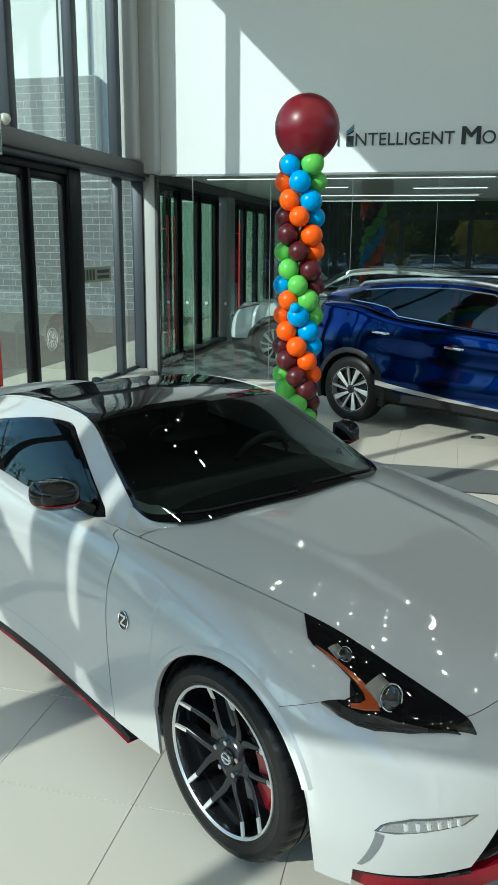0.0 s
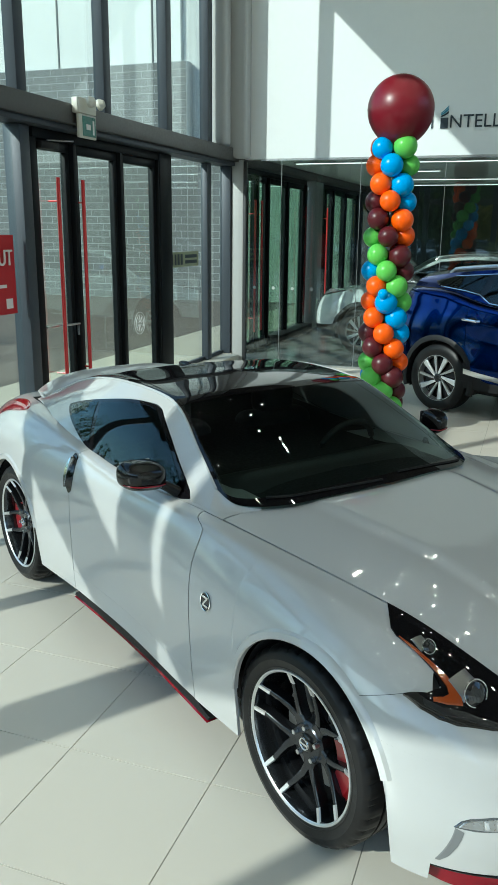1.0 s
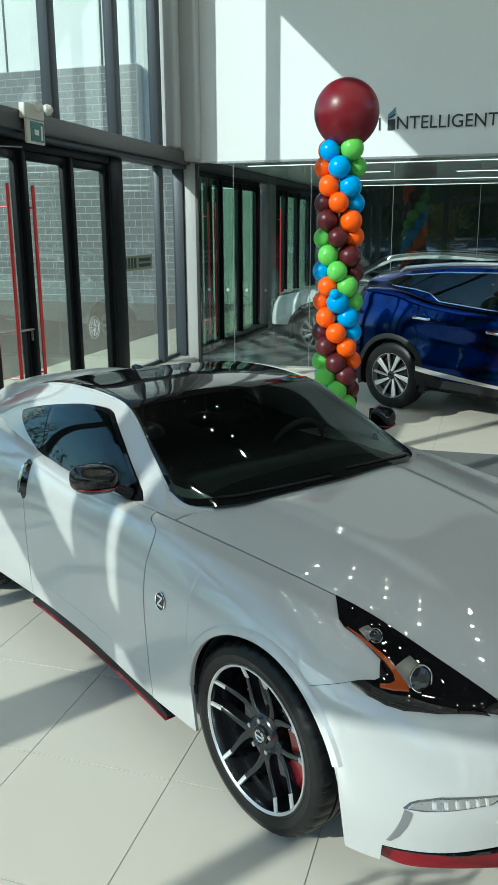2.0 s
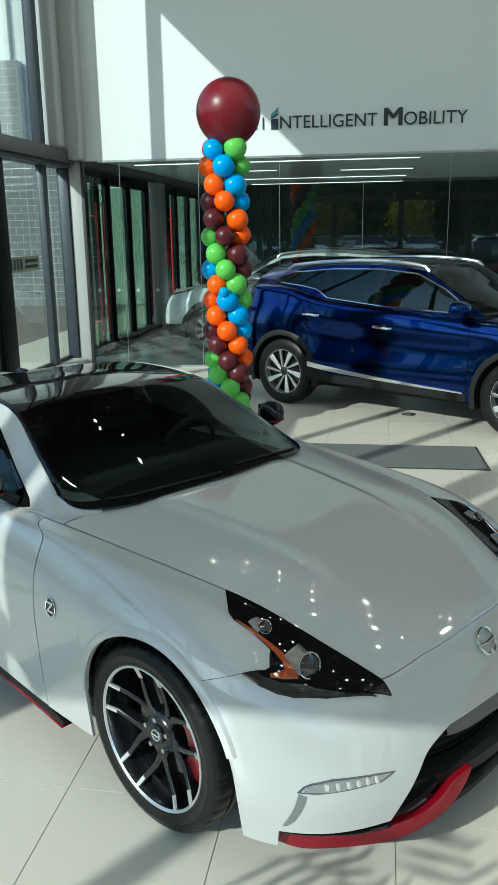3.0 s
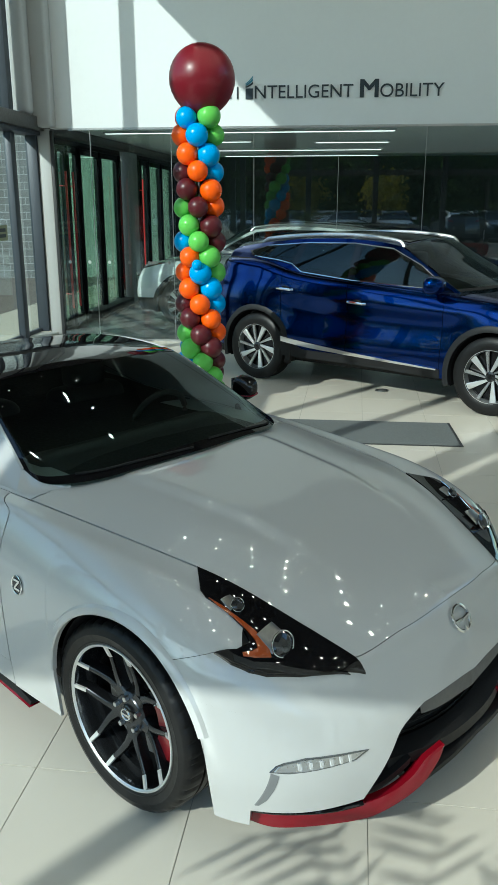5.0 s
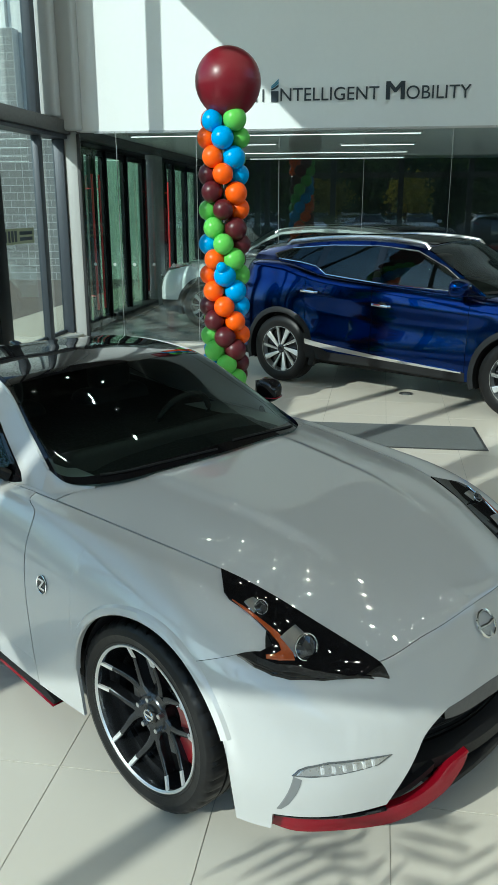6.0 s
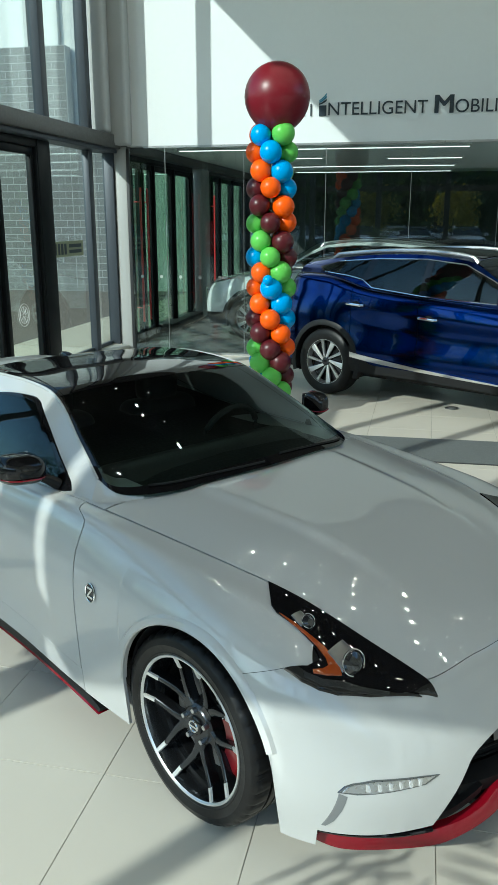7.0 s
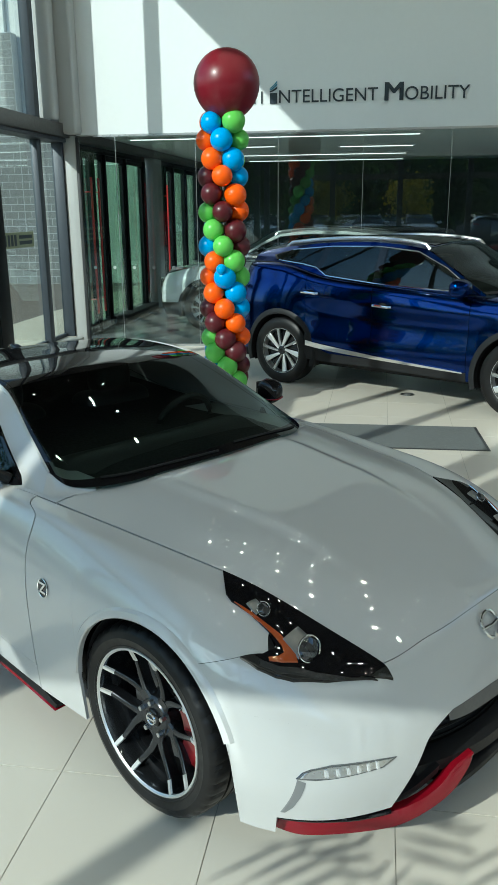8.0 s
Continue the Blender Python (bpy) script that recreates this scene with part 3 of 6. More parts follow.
def panel(loft, us, v0, v1, nv, side=-1, full=False, fold=0.014, lift=0.0, bm=None, edges="udlr"):
    """Sheet over part of a loft. v0, v1: numbers or arrays per u; us: array, or (function of v share) pair. Folded edges give it thickness."""
    own = bm if bm is not None else bmesh.new()
    s = np.linspace(0, 1, nv)
    if isinstance(us, tuple):
        a, b, nu = us
        sh = np.linspace(0, 1, nu)
        vv = v0 + (v1 - v0) * s
        u = np.array([[a(x) + (b(x) - a(x)) * k for x in vv] for k in sh])
        v = np.tile(vv, (nu, 1))
    else:
        us = np.asarray(us, float)
        u = np.tile(us[:, None], (1, nv))
        v0, v1 = np.broadcast_to(v0, us.shape), np.broadcast_to(v1, us.shape)
        v = v0[:, None] + (v1 - v0)[:, None] * s
    p, n = loft.at(u, v), surface_normals(loft, u, v)
    p = p + n * lift
    if full:
        q, m = p[:, ::-1][:, 1:].copy(), n[:, ::-1][:, 1:].copy()
        p[..., 1] *= -1
        n[..., 1] *= -1
        p, n = np.concatenate([p, q], 1), np.concatenate([n, m], 1)
    else:
        p[..., 1] *= side
        n[..., 1] *= side
    if fold:
        def wrap(P, N, axis, first, last):
            rows = [P]
            if first:
                rows.insert(0, np.take(P, [0], axis) - np.take(N, [0], axis) * fold)
            if last:
                rows.append(np.take(P, [-1], axis) - np.take(N, [-1], axis) * fold)
            ns = [N]
            if first:
                ns.insert(0, np.take(N, [0], axis))
            if last:
                ns.append(np.take(N, [-1], axis))
            return np.concatenate(rows, axis), np.concatenate(ns, axis)
        p, n = wrap(p, n, 0, "l" in edges, "r" in edges)
        p, n = wrap(p, n, 1, "d" in edges, "u" in edges)
    vs = [[own.verts.new(c) for c in row] for row in p]
    for i in range(len(vs) - 1):
        for j in range(len(vs[0]) - 1):
            own.faces.new((vs[i][j], vs[i + 1][j], vs[i + 1][j + 1], vs[i][j + 1]))
    return own


def arch_start(loft, us, arches, floor_v=0.0, top=3.5):
    """Lowest v outside the wheel openings, for every u."""
    out = []
    for u in us:
        vs = np.linspace(floor_v, top, 500)
        p = loft.at(np.full(500, u), vs)
        lo = floor_v
        for cx, cz, r, *k in arches:
            k = k[0] if k else 1.0
            d = np.hypot((p[:, 0] - cx) / k, p[:, 2] - cz)
            inside = (d < r) | ((np.abs(p[:, 0] - cx) < r * k) & (p[:, 2] < cz))
            if inside.any():
                lo = max(lo, vs[min(np.max(np.nonzero(inside)) + 1, 499)])
        out.append(lo)
    return np.array(out)


def edge_samples(a, b, n, loft, arches, v=0.6):
    """Even samples from a to b, with extra ones where a wheel opening begins."""
    us = list(np.linspace(a, b, n))
    fine = np.linspace(a, b, 4000)
    p = loft.at(fine, np.full(4000, v))
    for cx, cz, r, *k in arches:
        d = np.abs(p[:, 0] - cx) - r * (k[0] if k else 1.0)
        for i in np.nonzero(np.diff(np.sign(d)))[0]:
            us += [fine[i] - 0.0015, fine[i] + 0.0015, fine[i] - 0.03, fine[i] + 0.03, fine[i] + 0.012, fine[i] - 0.012]
    return np.array(sorted(u for u in us if a <= u <= b))


from mathutils.bvhtree import BVHTree


def loft_tree(loft, side=-1, nu=240, nv=90):
    u, v = np.meshgrid(np.linspace(0, loft.nu, nu), np.linspace(0, loft.nv, nv), indexing="ij")
    p = loft.at(u, v)
    p[..., 1] *= side
    flat = [Vector(c) for c in p.reshape(-1, 3)]
    faces = [(i * nv + j, (i + 1) * nv + j, (i + 1) * nv + j + 1, i * nv + j + 1) for i in range(nu - 1) for j in range(nv - 1)]
    return BVHTree.FromPolygons(flat, faces)


def overlay(tree, outline, to3d, ray, lift, thick=0.006, step=0.02, smooth_edge=True, bm=None):
    """A sheet with the given flat outline laid on a body: to3d turns a flat point into the start of a ray."""
    own = bmesh.new()
    face = own.faces.new([own.verts.new((a, b, 0)) for a, b in outline])
    xs, ys = [a for a, b in outline], [b for a, b in outline]
    for axis, lo, hi in ((0, min(xs), max(xs)), (1, min(ys), max(ys))):
        k = lo + step
        while k < hi:
            co, no = ((k, 0, 0), (1, 0, 0)) if axis == 0 else ((0, k, 0), (0, 1, 0))
            bmesh.ops.bisect_plane(own, geom=own.verts[:] + own.edges[:] + own.faces[:], plane_co=co, plane_no=no)
            k += step
    ray = Vector(ray)
    for v in own.verts:
        hit, n, _, _ = tree.ray_cast(Vector(to3d(v.co.x, v.co.y)), ray)
        if hit is None:
            hit, n, _, _ = tree.find_nearest(Vector(to3d(v.co.x, v.co.y)) + ray * 1.0)
        if n.dot(ray) > 0:
            n = -n
        v.co = hit + n * lift
    bmesh.ops.recalc_face_normals(own, faces=own.faces[:])
    mean = sum((f.normal for f in own.faces), Vector())
    if mean.dot(ray) > 0:
        bmesh.ops.reverse_faces(own, faces=own.faces[:])
    if thick:
        ext = bmesh.ops.extrude_edge_only(own, edges=[e for e in own.edges if e.is_boundary])
        for v in (g for g in ext["geom"] if isinstance(g, bmesh.types.BMVert)):
            v.co = v.co + ray * thick
    return own


def smooth_outline(pts, n=6):
    """Catmull-Rom through a closed flat outline."""
    k = [Vector((a, b, 0)) for a, b in pts]
    out = []
    for i in range(len(k)):
        a, b, c, d = k[i - 1], k[i], k[(i + 1) % len(k)], k[(i + 2) % len(k)]
        for j in range(n):
            f = j / n
            p = 0.5 * (2 * b + (c - a) * f + (2 * a - 5 * b + 4 * c - d) * f * f + (3 * b - a - 3 * c + d) * f ** 3)
            out.append((p.x, p.y))
    return out


# ---- wheels ----
def tyre_mesh(radius, width, rim_r):
    """Tyre with ridged sidewalls, round grooves and cuts across the shoulders of the tread."""
    h, w = radius, width / 2
    wall = [(rim_r - 0.004, 0.86), (rim_r + 0.010, 0.94), (rim_r + 0.016, 0.965), (rim_r + 0.019, 0.955), ((rim_r + h) / 2 - 0.004, 0.995), ((rim_r + h) / 2, 1.008),
            ((rim_r + h) / 2 + 0.004, 0.998), (h - 0.026, 0.965), (h - 0.022, 0.95), (h - 0.010, 0.88), (h - 0.005, 0.80), (h - 0.001, 0.6)]
    prof = [(r, -w * k) for r, k in wall]
    for k in (-0.36, -0.05, 0.28):
        prof += [(h, w * k - 0.006), (h - 0.007, w * k - 0.005), (h - 0.007, w * k + 0.005), (h, w * k + 0.006)]
    prof += [(r, w * k) for r, k in reversed(wall)]
    bm = lathe(prof, 192)
    for v in bm.verts:
        r = math.hypot(v.co.x, v.co.z)
        if r > h - 0.012 and abs(v.co.y) > w * 0.42:
            turn = int(round((math.atan2(v.co.z, v.co.x) % (2 * math.pi)) / (2 * math.pi) * 192))
            if turn % 5 == 0:
                v.co.x, v.co.z = v.co.x * (r - 0.006) / r, v.co.z * (r - 0.006) / r
    return bm


def spoke_arm(bm, a0, r0, a1, r1, w0, w1, y0, y1, depth=0.022):
    """A bar from (angle, radius) to (angle, radius); y0, y1 are its outer faces."""
    p0, p1 = (Vector((r * math.cos(a), y, r * math.sin(a))) for a, r, y in ((a0, r0, y0), (a1, r1, y1)))
    d = (p1 - p0).normalized()
    s = d.cross(Vector((0, 1, 0))).normalized()
    rings = []
    for p, w in ((p0, w0), (p1, w1)):
        rings.append([bm.verts.new(p + s * x * w / 2 + Vector((0, y, 0))) for x, y in ((-1, 0.006), (-0.72, 0), (0.72, 0), (1, 0.006), (0.8, depth), (-0.8, depth))])
    for k in range(6):
        bm.faces.new((rings[0][k], rings[0][(k + 1) % 6], rings[1][(k + 1) % 6], rings[1][k]))
    bm.faces.new(rings[0])
    bm.faces.new(rings[1][::-1])


def swept_arm(bm, keys, depth):
    """A curved bar through (angle, radius, width, outer face)."""
    mids = [Vector((r * math.cos(a), y, r * math.sin(a))) for a, r, w, y in keys]
    rings = []
    for i, (p, key) in enumerate(zip(mids, keys)):
        d = (mids[min(i + 1, len(mids) - 1)] - mids[max(i - 1, 0)]).normalized()
        s = d.cross(Vector((0, 1, 0))).normalized()
        w = key[2]
        rings.append([bm.verts.new(p + s * x * w / 2 + Vector((0, y, 0))) for x, y in ((-1, 0.012), (-0.86, 0.004), (-0.5, 0.0008), (0, 0), (0.5, 0.0008), (0.86, 0.004), (1, 0.012), (0.8, depth), (-0.8, depth))])
    for a, b in zip(rings, rings[1:]):
        for k in range(9):
            bm.faces.new((a[k], a[(k + 1) % 9], b[(k + 1) % 9], b[k]))
    bm.faces.new(rings[0])
    bm.faces.new(rings[-1][::-1])


def coupe_wheel(parent, centre, width, front, turn):
    """Ten-spoke gunmetal wheel, facing -y."""
    w = part("wheel", lathe([(0.236, 0.10), (0.236, -0.02), (0.222, -0.03), (0.215, width / 2), (0.24, width / 2)], 64), "gun", parent)
    w.location = centre
    part("tyre", tyre_mesh(0.340, width, 0.252), "rubber", w)
    f = -width / 2
    part("rim", lathe([(0.262, f + 0.022), (0.262, f + 0.012), (0.2585, f + 0.006), (0.2535, f + 0.006), (0.249, f + 0.012)], 72), "machined", w, "bright machined rim edge")
    part("barrel", lathe([(0.2495, f + 0.012), (0.243, f + 0.03), (0.240, f + 0.09), (0.236, f + 0.13), (0.236, width / 2 - 0.01), (0.25, width / 2)], 72), "barrel", w)
    spokes = bmesh.new()
    for k in range(5):
        a = turn + k * 2 * math.pi / 5
        spoke_arm(spokes, a, 0.04, a, 0.098, 0.066, 0.046, f + 0.056, f + 0.051, 0.03)
        for s in (-1, 1):
            b = a + s * radians(24)
            swept_arm(spokes, [(a + s * radians(3), 0.06, 0.037, f + 0.056), (a + s * radians(6.5), 0.095, 0.032, f + 0.052), (a + s * radians(12), 0.132, 0.0265, f + 0.047), (a + s * radians(18), 0.172, 0.0225, f + 0.039), (b - s * radians(1.6), 0.214, 0.0205, f + 0.028), (b, 0.252, 0.0195, f + 0.013)], 0.042)
            tip = bmesh.new()
            spoke_arm(tip, b - s * radians(2.0), 0.208, b, 0.251, 0.0190, 0.0180, f + 0.0290, f + 0.0115, 0.007)
            part("spoke_tip", tip, "machined", w, "machined silver spoke tip")
    lathe([(0.0, f + 0.05), (0.062, f + 0.05), (0.074, f + 0.06), (0.078, f + 0.1)], 40, bm=spokes)
    part("spokes", spokes, "gun", w)
    cap = bmesh.new()
    lathe([(0.0, f + 0.036), (0.022, f + 0.037), (0.032, f + 0.044), (0.034, f + 0.055)], 32, bm=cap)
    part("centre_cap", cap, "black_gloss", w)
    ring = lathe([(0.016, f + 0.0365), (0.018, f + 0.034), (0.021, f + 0.034), (0.023, f + 0.0375)], 28)
    box(-0.022, 0.022, f + 0.034, f + 0.037, -0.0035, 0.0035, 0, ring)
    part("emblem", ring, "chrome", w)
    for k in range(5):
        a = turn + math.pi / 5 + k * 2 * math.pi / 5
        nut = lathe([(0.0, f + 0.034), (0.009, f + 0.035), (0.0105, f + 0.06)], 6)
        bmesh.ops.translate(nut, verts=nut.verts[:], vec=(0.057 * math.cos(a), 0, 0.057 * math.sin(a)))
        part("lug_nut", nut, "alu", w)
    valve = tube([(0.205 * math.cos(turn + 3.4), f + 0.06, 0.205 * math.sin(turn + 3.4)), (0.19 * math.cos(turn + 3.4), f + 0.03, 0.19 * math.sin(turn + 3.4))], 0.005, 8)
    part("valve", valve, "chrome", w)
    disc = lathe([(0.08, f + 0.115), (0.178, f + 0.115), (0.178, f + 0.14), (0.08, f + 0.14)], 56)
    part("brake_disc", disc, "disc", w)
    hat = lathe([(0.0, f + 0.1), (0.078, f + 0.1), (0.085, f + 0.12)], 40)
    part("hub", hat, "gun", w)
    cal = bmesh.new()
    a0 = radians(-4 if front else 178)
    n = 14
    rows = []
    for i in range(n + 1):
        a = a0 + (i / n - 0.5) * radians(72)
        rows.append([cal.verts.new((r * math.cos(a), y, r * math.sin(a))) for r, y in ((0.118, f + 0.088), (0.132, f + 0.068), (0.198, f + 0.066), (0.214, f + 0.078), (0.214, f + 0.18), (0.118, f + 0.18))])
    for a, b in zip(rows, rows[1:]):
        for k in range(6):
            cal.faces.new((a[k], a[(k + 1) % 6], b[(k + 1) % 6], b[k]))
    cal.faces.new(rows[0])
    cal.faces.new(rows[-1][::-1])
    part("caliper", cal, "caliper", w, "red brake caliper")
    return w


# ---- white coupe ----
def build_coupe(m):
    c = thing("sports_coupe", "pearl white two-door sports coupe with black roof and red trim lip", "car", m)
    NARROW = 0.955
    ARCH = [(0.038, 0.34, 0.394, NARROW), (-2.55, 0.34, 0.385, NARROW)]
    B = Z_BODY
    g = 0.0055
    seam = lambda v: 3.0 + (3.0 - v) * 0.62 if v < 3.0 else max(2.70, 3.0 - (v - 3.0) / 0.32 * 0.28)
    probe = np.linspace(2.6, 3.9, 260)

    def wing_edge(v):
        """Where the bumper ends: at the wing seam or at the wheel opening."""
        p = B.at(probe, np.full(260, v))
        inside = np.hypot((p[:, 0] - ARCH[0][0]) / NARROW, p[:, 2] - ARCH[0][1]) < ARCH[0][2] + 0.002
        stop = probe[np.argmax(inside)] if inside.any() else 9.0
        return min(seam(v) - g, stop)

    trees = {}
    for side in (-1, 1):
        trees[side] = (loft_tree(B, side), loft_tree(Z_SIDE, side, 120, 40))
    # near-black inner shell seen through the gaps: their shade is in its colour
    us = edge_samples(0, 10, 150, B, ARCH)
    lo = np.maximum(arch_start(B, us, [(x, z, r + 0.012, k) for x, z, r, k in ARCH]), np.where(us < 1.62, 2.06, np.where(us < 2.75, 0.37, 0.03)))
    for side in (-1, 1):
        part("inner_shell", panel(B, us, lo, 7.0, 46, side, fold=0, lift=-0.008), "void", c)
    # bonnet with a raised middle between two creases
    hood = panel(B, np.linspace(0, 4.82, 92), 5.022, 7.0, 44, full=True, edges="dlr")
    for v in hood.verts:
        edge = 0.285 + 0.115 * min(1.0, max(0.0, (0.45 - v.co.x) / 1.0))
        k = min(1.0, max(0.0, (edge + 0.03 - abs(v.co.y)) / 0.06))
        f = min(1.0, max(0.0, (0.46 - v.co.x) / 0.35))
        v.co.z += 0.013 * k * k * (3 - 2 * k) * f * f * (3 - 2 * f) * min(1.0, max(0.0, (v.co.x + 0.56) / 0.10))
    part("bonnet", hood, "pearl", c, "pearl white bonnet with two soft creases")
    # nose and front bumper, one piece round the grille opening
    bm = bmesh.new()
    grille = lambda v: 1.0 + (2.0 - v) * 0.30 - 0.24 * max(0.0, 1 - (2.0 - v) / 0.5) ** 2     # rounded upper corners
    panel(B, (lambda v: 0.0, wing_edge, 60), 2.0, 4.98, 34, full=False, side=-1, bm=bm, edges="ur")
    panel(B, (lambda v: 0.0, wing_edge, 60), 2.0, 4.98, 34, full=False, side=1, bm=bm, edges="ur")
    for side in (-1, 1):
        panel(B, (lambda v: grille(v), lambda v: 2.6, 26), 0.33, 2.0, 18, side=side, bm=bm, edges="dl")
        usb = edge_samples(2.6, 3.62, 40, B, ARCH)
        lo = arch_start(B, usb, ARCH[:1])
        hi = np.minimum(3.0 - (usb - 3.0) / 0.62 - 0.004, 2.0)
        keep = lo < hi - 0.03
        lo = np.where(usb <= 2.601, 0.33, lo)
        panel(B, usb[keep], lo[keep], hi[keep], 18, side=side, bm=bm, edges="dr", fold=0.03)
    bmesh.ops.remove_doubles(bm, verts=bm.verts[:], dist=0.0006)
    part("front_bumper", bm, "pearl", c, "pearl white front bumper", angle=50)
    for side in (-1, 1):
        # front wing, door, rear quarter
        us = edge_samples(2.72, 5.0 - g, 70, B, ARCH)
        lo = arch_start(B, us, ARCH)
        us = us[us > 2.72]
        lo = arch_start(B, us, ARCH)
        start = np.where(us < 3.0, 3.008 + (3.0 - us) / 0.28 * 0.32, np.where(us < 3.75, 3.0 - (us - 3.0) / 0.62 + 0.004, 0.0))
        part("front_wing", panel(B, us, np.maximum(lo, start), 4.98, 36, side, fold=0.012), "pearl", c)
        us = edge_samples(5.0 + g, 7.0 - g, 40, B, ARCH)
        part("door", panel(B, us, 0.62, 5.0, 34, side), "pearl", c)
        us = np.linspace(5.0, 7.0, 40)
        part("cowl_corner", panel(B, np.linspace(4.832, 6.2, 24), 5.012, 5.7, 8, side, fold=0.01, edges="dl"), "pearl", c)
        # fillet between the pillar foot, the windscreen corner and the bonnet
        fillet = bmesh.new()
        rows = []
        foot = [(-.75, .748), (-.70, .738), (-.652, .707), (-.620, .655), (-.600, .592)]
        for k in range(17):
            s = k / 16
            p = Z_TOP.at(np.array([0.0]), np.array([s * 1.5]))[0]
            i = min(int(s * 4), 3)
            f = s * 4 - i
            x, y = (foot[i][j] + (foot[i + 1][j] - foot[i][j]) * f for j in (0, 1))
            hit = trees[side][0].ray_cast(Vector((x, side * y, 2)), Vector((0, 0, -1)))[0]
            a, b = Vector((p[0] - 0.004, side * p[1], p[2] + 0.005)), hit + Vector((0, 0, 0.0015))
            rows.append([fillet.verts.new(a.lerp(b, q / 6) + Vector((0, 0, -0.012 * math.sin(math.pi * q / 6) * min(1, 4 * s)))) for q in range(7)])
        for p, q in zip(rows, rows[1:]):
            for i in range(6):
                fillet.faces.new((p[i], p[i + 1], q[i + 1], q[i]))
        part("pillar_foot", fillet, "pearl", c, angle=60)
        part("side_skirt", panel(B, us, 0.02, 0.615, 8, side), "pearl", c)
        us = edge_samples(7.0 + g, 10, 70, B, ARCH)
        lo = arch_start(B, us, ARCH)
        part("rear_quarter", panel(B, us, lo, 5.0, 36, side, fold=0.03, edges="dl"), "pearl", c)
        part("rear_deck", panel(B, np.linspace(8.6, 10, 24), 5.0, 7.0, 10, side, fold=0), "pearl", c)
        # cabin side in body colour, roof rail
        part("cabin_side", panel(Z_SIDE, np.linspace(0, 5, 60), 0.0, 2.0, 20, side, fold=0), "pearl", c)
        part("roof_rail", tube([(p[0], p[1] * side, p[2]) for p in Z_SIDE.at(np.linspace(0.0, 5, 40), np.full(40, 2.0))], 0.007, 8), "pearl", c)
        # side windows
        def flat(a, b):
            return (a, side * 2.0, b)
        outline = smooth_outline([(-0.885, 0.928), (-1.12, 0.924), (-1.45, 0.924), (-1.66, 0.936), (-1.83, 0.948), (-2.0, 0.992), (-2.13, 1.035), (-2.20, 1.070), (-2.19, 1.088), (-2.05, 1.125), (-1.88, 1.159), (-1.65, 1.196), (-1.47, 1.207), (-1.385, 1.20), (-1.31, 1.168), (-1.12, 1.07)], 4)
        t = trees[side][1]
        part("window_surround", overlay(t, outline, flat, (0, -side, 0), 0.006, 0.012, 0.05), "black_gloss", c, "black window surround")
        inset = [(-0.93, 0.944), (-1.13, 0.938), (-1.45, 0.938), (-1.66, 0.950), (-1.748, 0.957), (-1.865, 1.147), (-1.65, 1.183), (-1.47, 1.194), (-1.39, 1.187), (-1.32, 1.156), (-1.13, 1.062)]
        part("side_glass", overlay(t, inset, flat, (0, -side, 0), 0.009, 0.004, 0.05), "car_glass", c, "dark tinted side glass")
        rear = [(-1.80, 0.962), (-1.99, 1.006), (-2.12, 1.048), (-2.18, 1.078), (-2.05, 1.113), (-1.905, 1.142)]
        part("quarter_glass", overlay(t, rear, flat, (0, -side, 0), 0.009, 0.004, 0.05), "car_glass", c, "dark tinted quarter glass")
        # raised flange round the wheel openings
        for (cx, cz, r, _), a0, a1 in ((ARCH[0], 19, 172), (ARCH[1], 14, 166)):
            fl = bmesh.new()
            rows = []
            for k in range(49):
                a = radians(a0 + (a1 - a0) * k / 48)
                row = []
                for rr, lf in ((-0.003, -0.014), (-0.003, 0.004), (0.002, 0.009), (0.022, 0.0085), (0.030, 0.0)):
                    x, z = cx + (r * NARROW + rr) * math.cos(a), cz + (r + rr) * math.sin(a)
                    hit, nn, _, _ = trees[side][0].ray_cast(Vector((x, side * 2, z)), Vector((0, -side, 0)))
                    if hit is None:
                        hit = Vector((x, side * 0.9, z))
                    row.append(fl.verts.new(hit + Vector((0, side * lf, 0))))
                rows.append(row)
            for p, q in zip(rows, rows[1:]):
                for i in range(4):
                    fl.faces.new((p[i], p[i + 1], q[i + 1], q[i]))
            part("arch_flange", fl, "pearl", c)
        # headlight: black body, lamp bowls, amber strip, clear cover
        def top(a, b):
            return (a, side * b, 2.0)
        shape = [(.130, .640), (.29, .594), (.47, .536), (.645, .476), (.682, .470), (.632, .556), (.574, .652), (.514, .735), (.476, .772), (.432, .802), (.383, .822), (.425, .768), (.437, .722), (.394, .708), (.319, .715), (.255, .727), (.222, .718)]
        fine = []
        for i, p in enumerate(shape):
            q = shape[(i + 1) % len(shape)]
            fine += [(p[0] + (q[0] - p[0]) * k / 8, p[1] + (q[1] - p[1]) * k / 8) for k in range(8)]
        tree = trees[side][0]
        head = part("headlight", overlay(tree, fine, top, (0, 0, -1), 0.004, 0.012, 0.015), "black_gloss", c, "black arrow-shaped headlight")
        amber = [(.262, .723), (.321, .708), (.371, .697), (.417, .685), (.45, .684), (.478, .686), (.497, .698), (.472, .736), (.446, .765), (.440, .762), (.456, .736), (.459, .716), (.440, .706), (.403, .705), (.359, .710), (.313, .719)]
        part("indicator", overlay(tree, amber, top, (0, 0, -1), 0.007, 0.004, 0.02), "amber", head, "orange indicator strip")
        edge = []
        for x, w in ((.262, .719), (.321, .704), (.371, .693), (.417, .679), (.45, .678), (.483, .679), (.508, .692), (.476, .748), (.434, .789)):
            hit, n, _, _ = tree.ray_cast(Vector((x, side * w, 2)), Vector((0, 0, -1)))
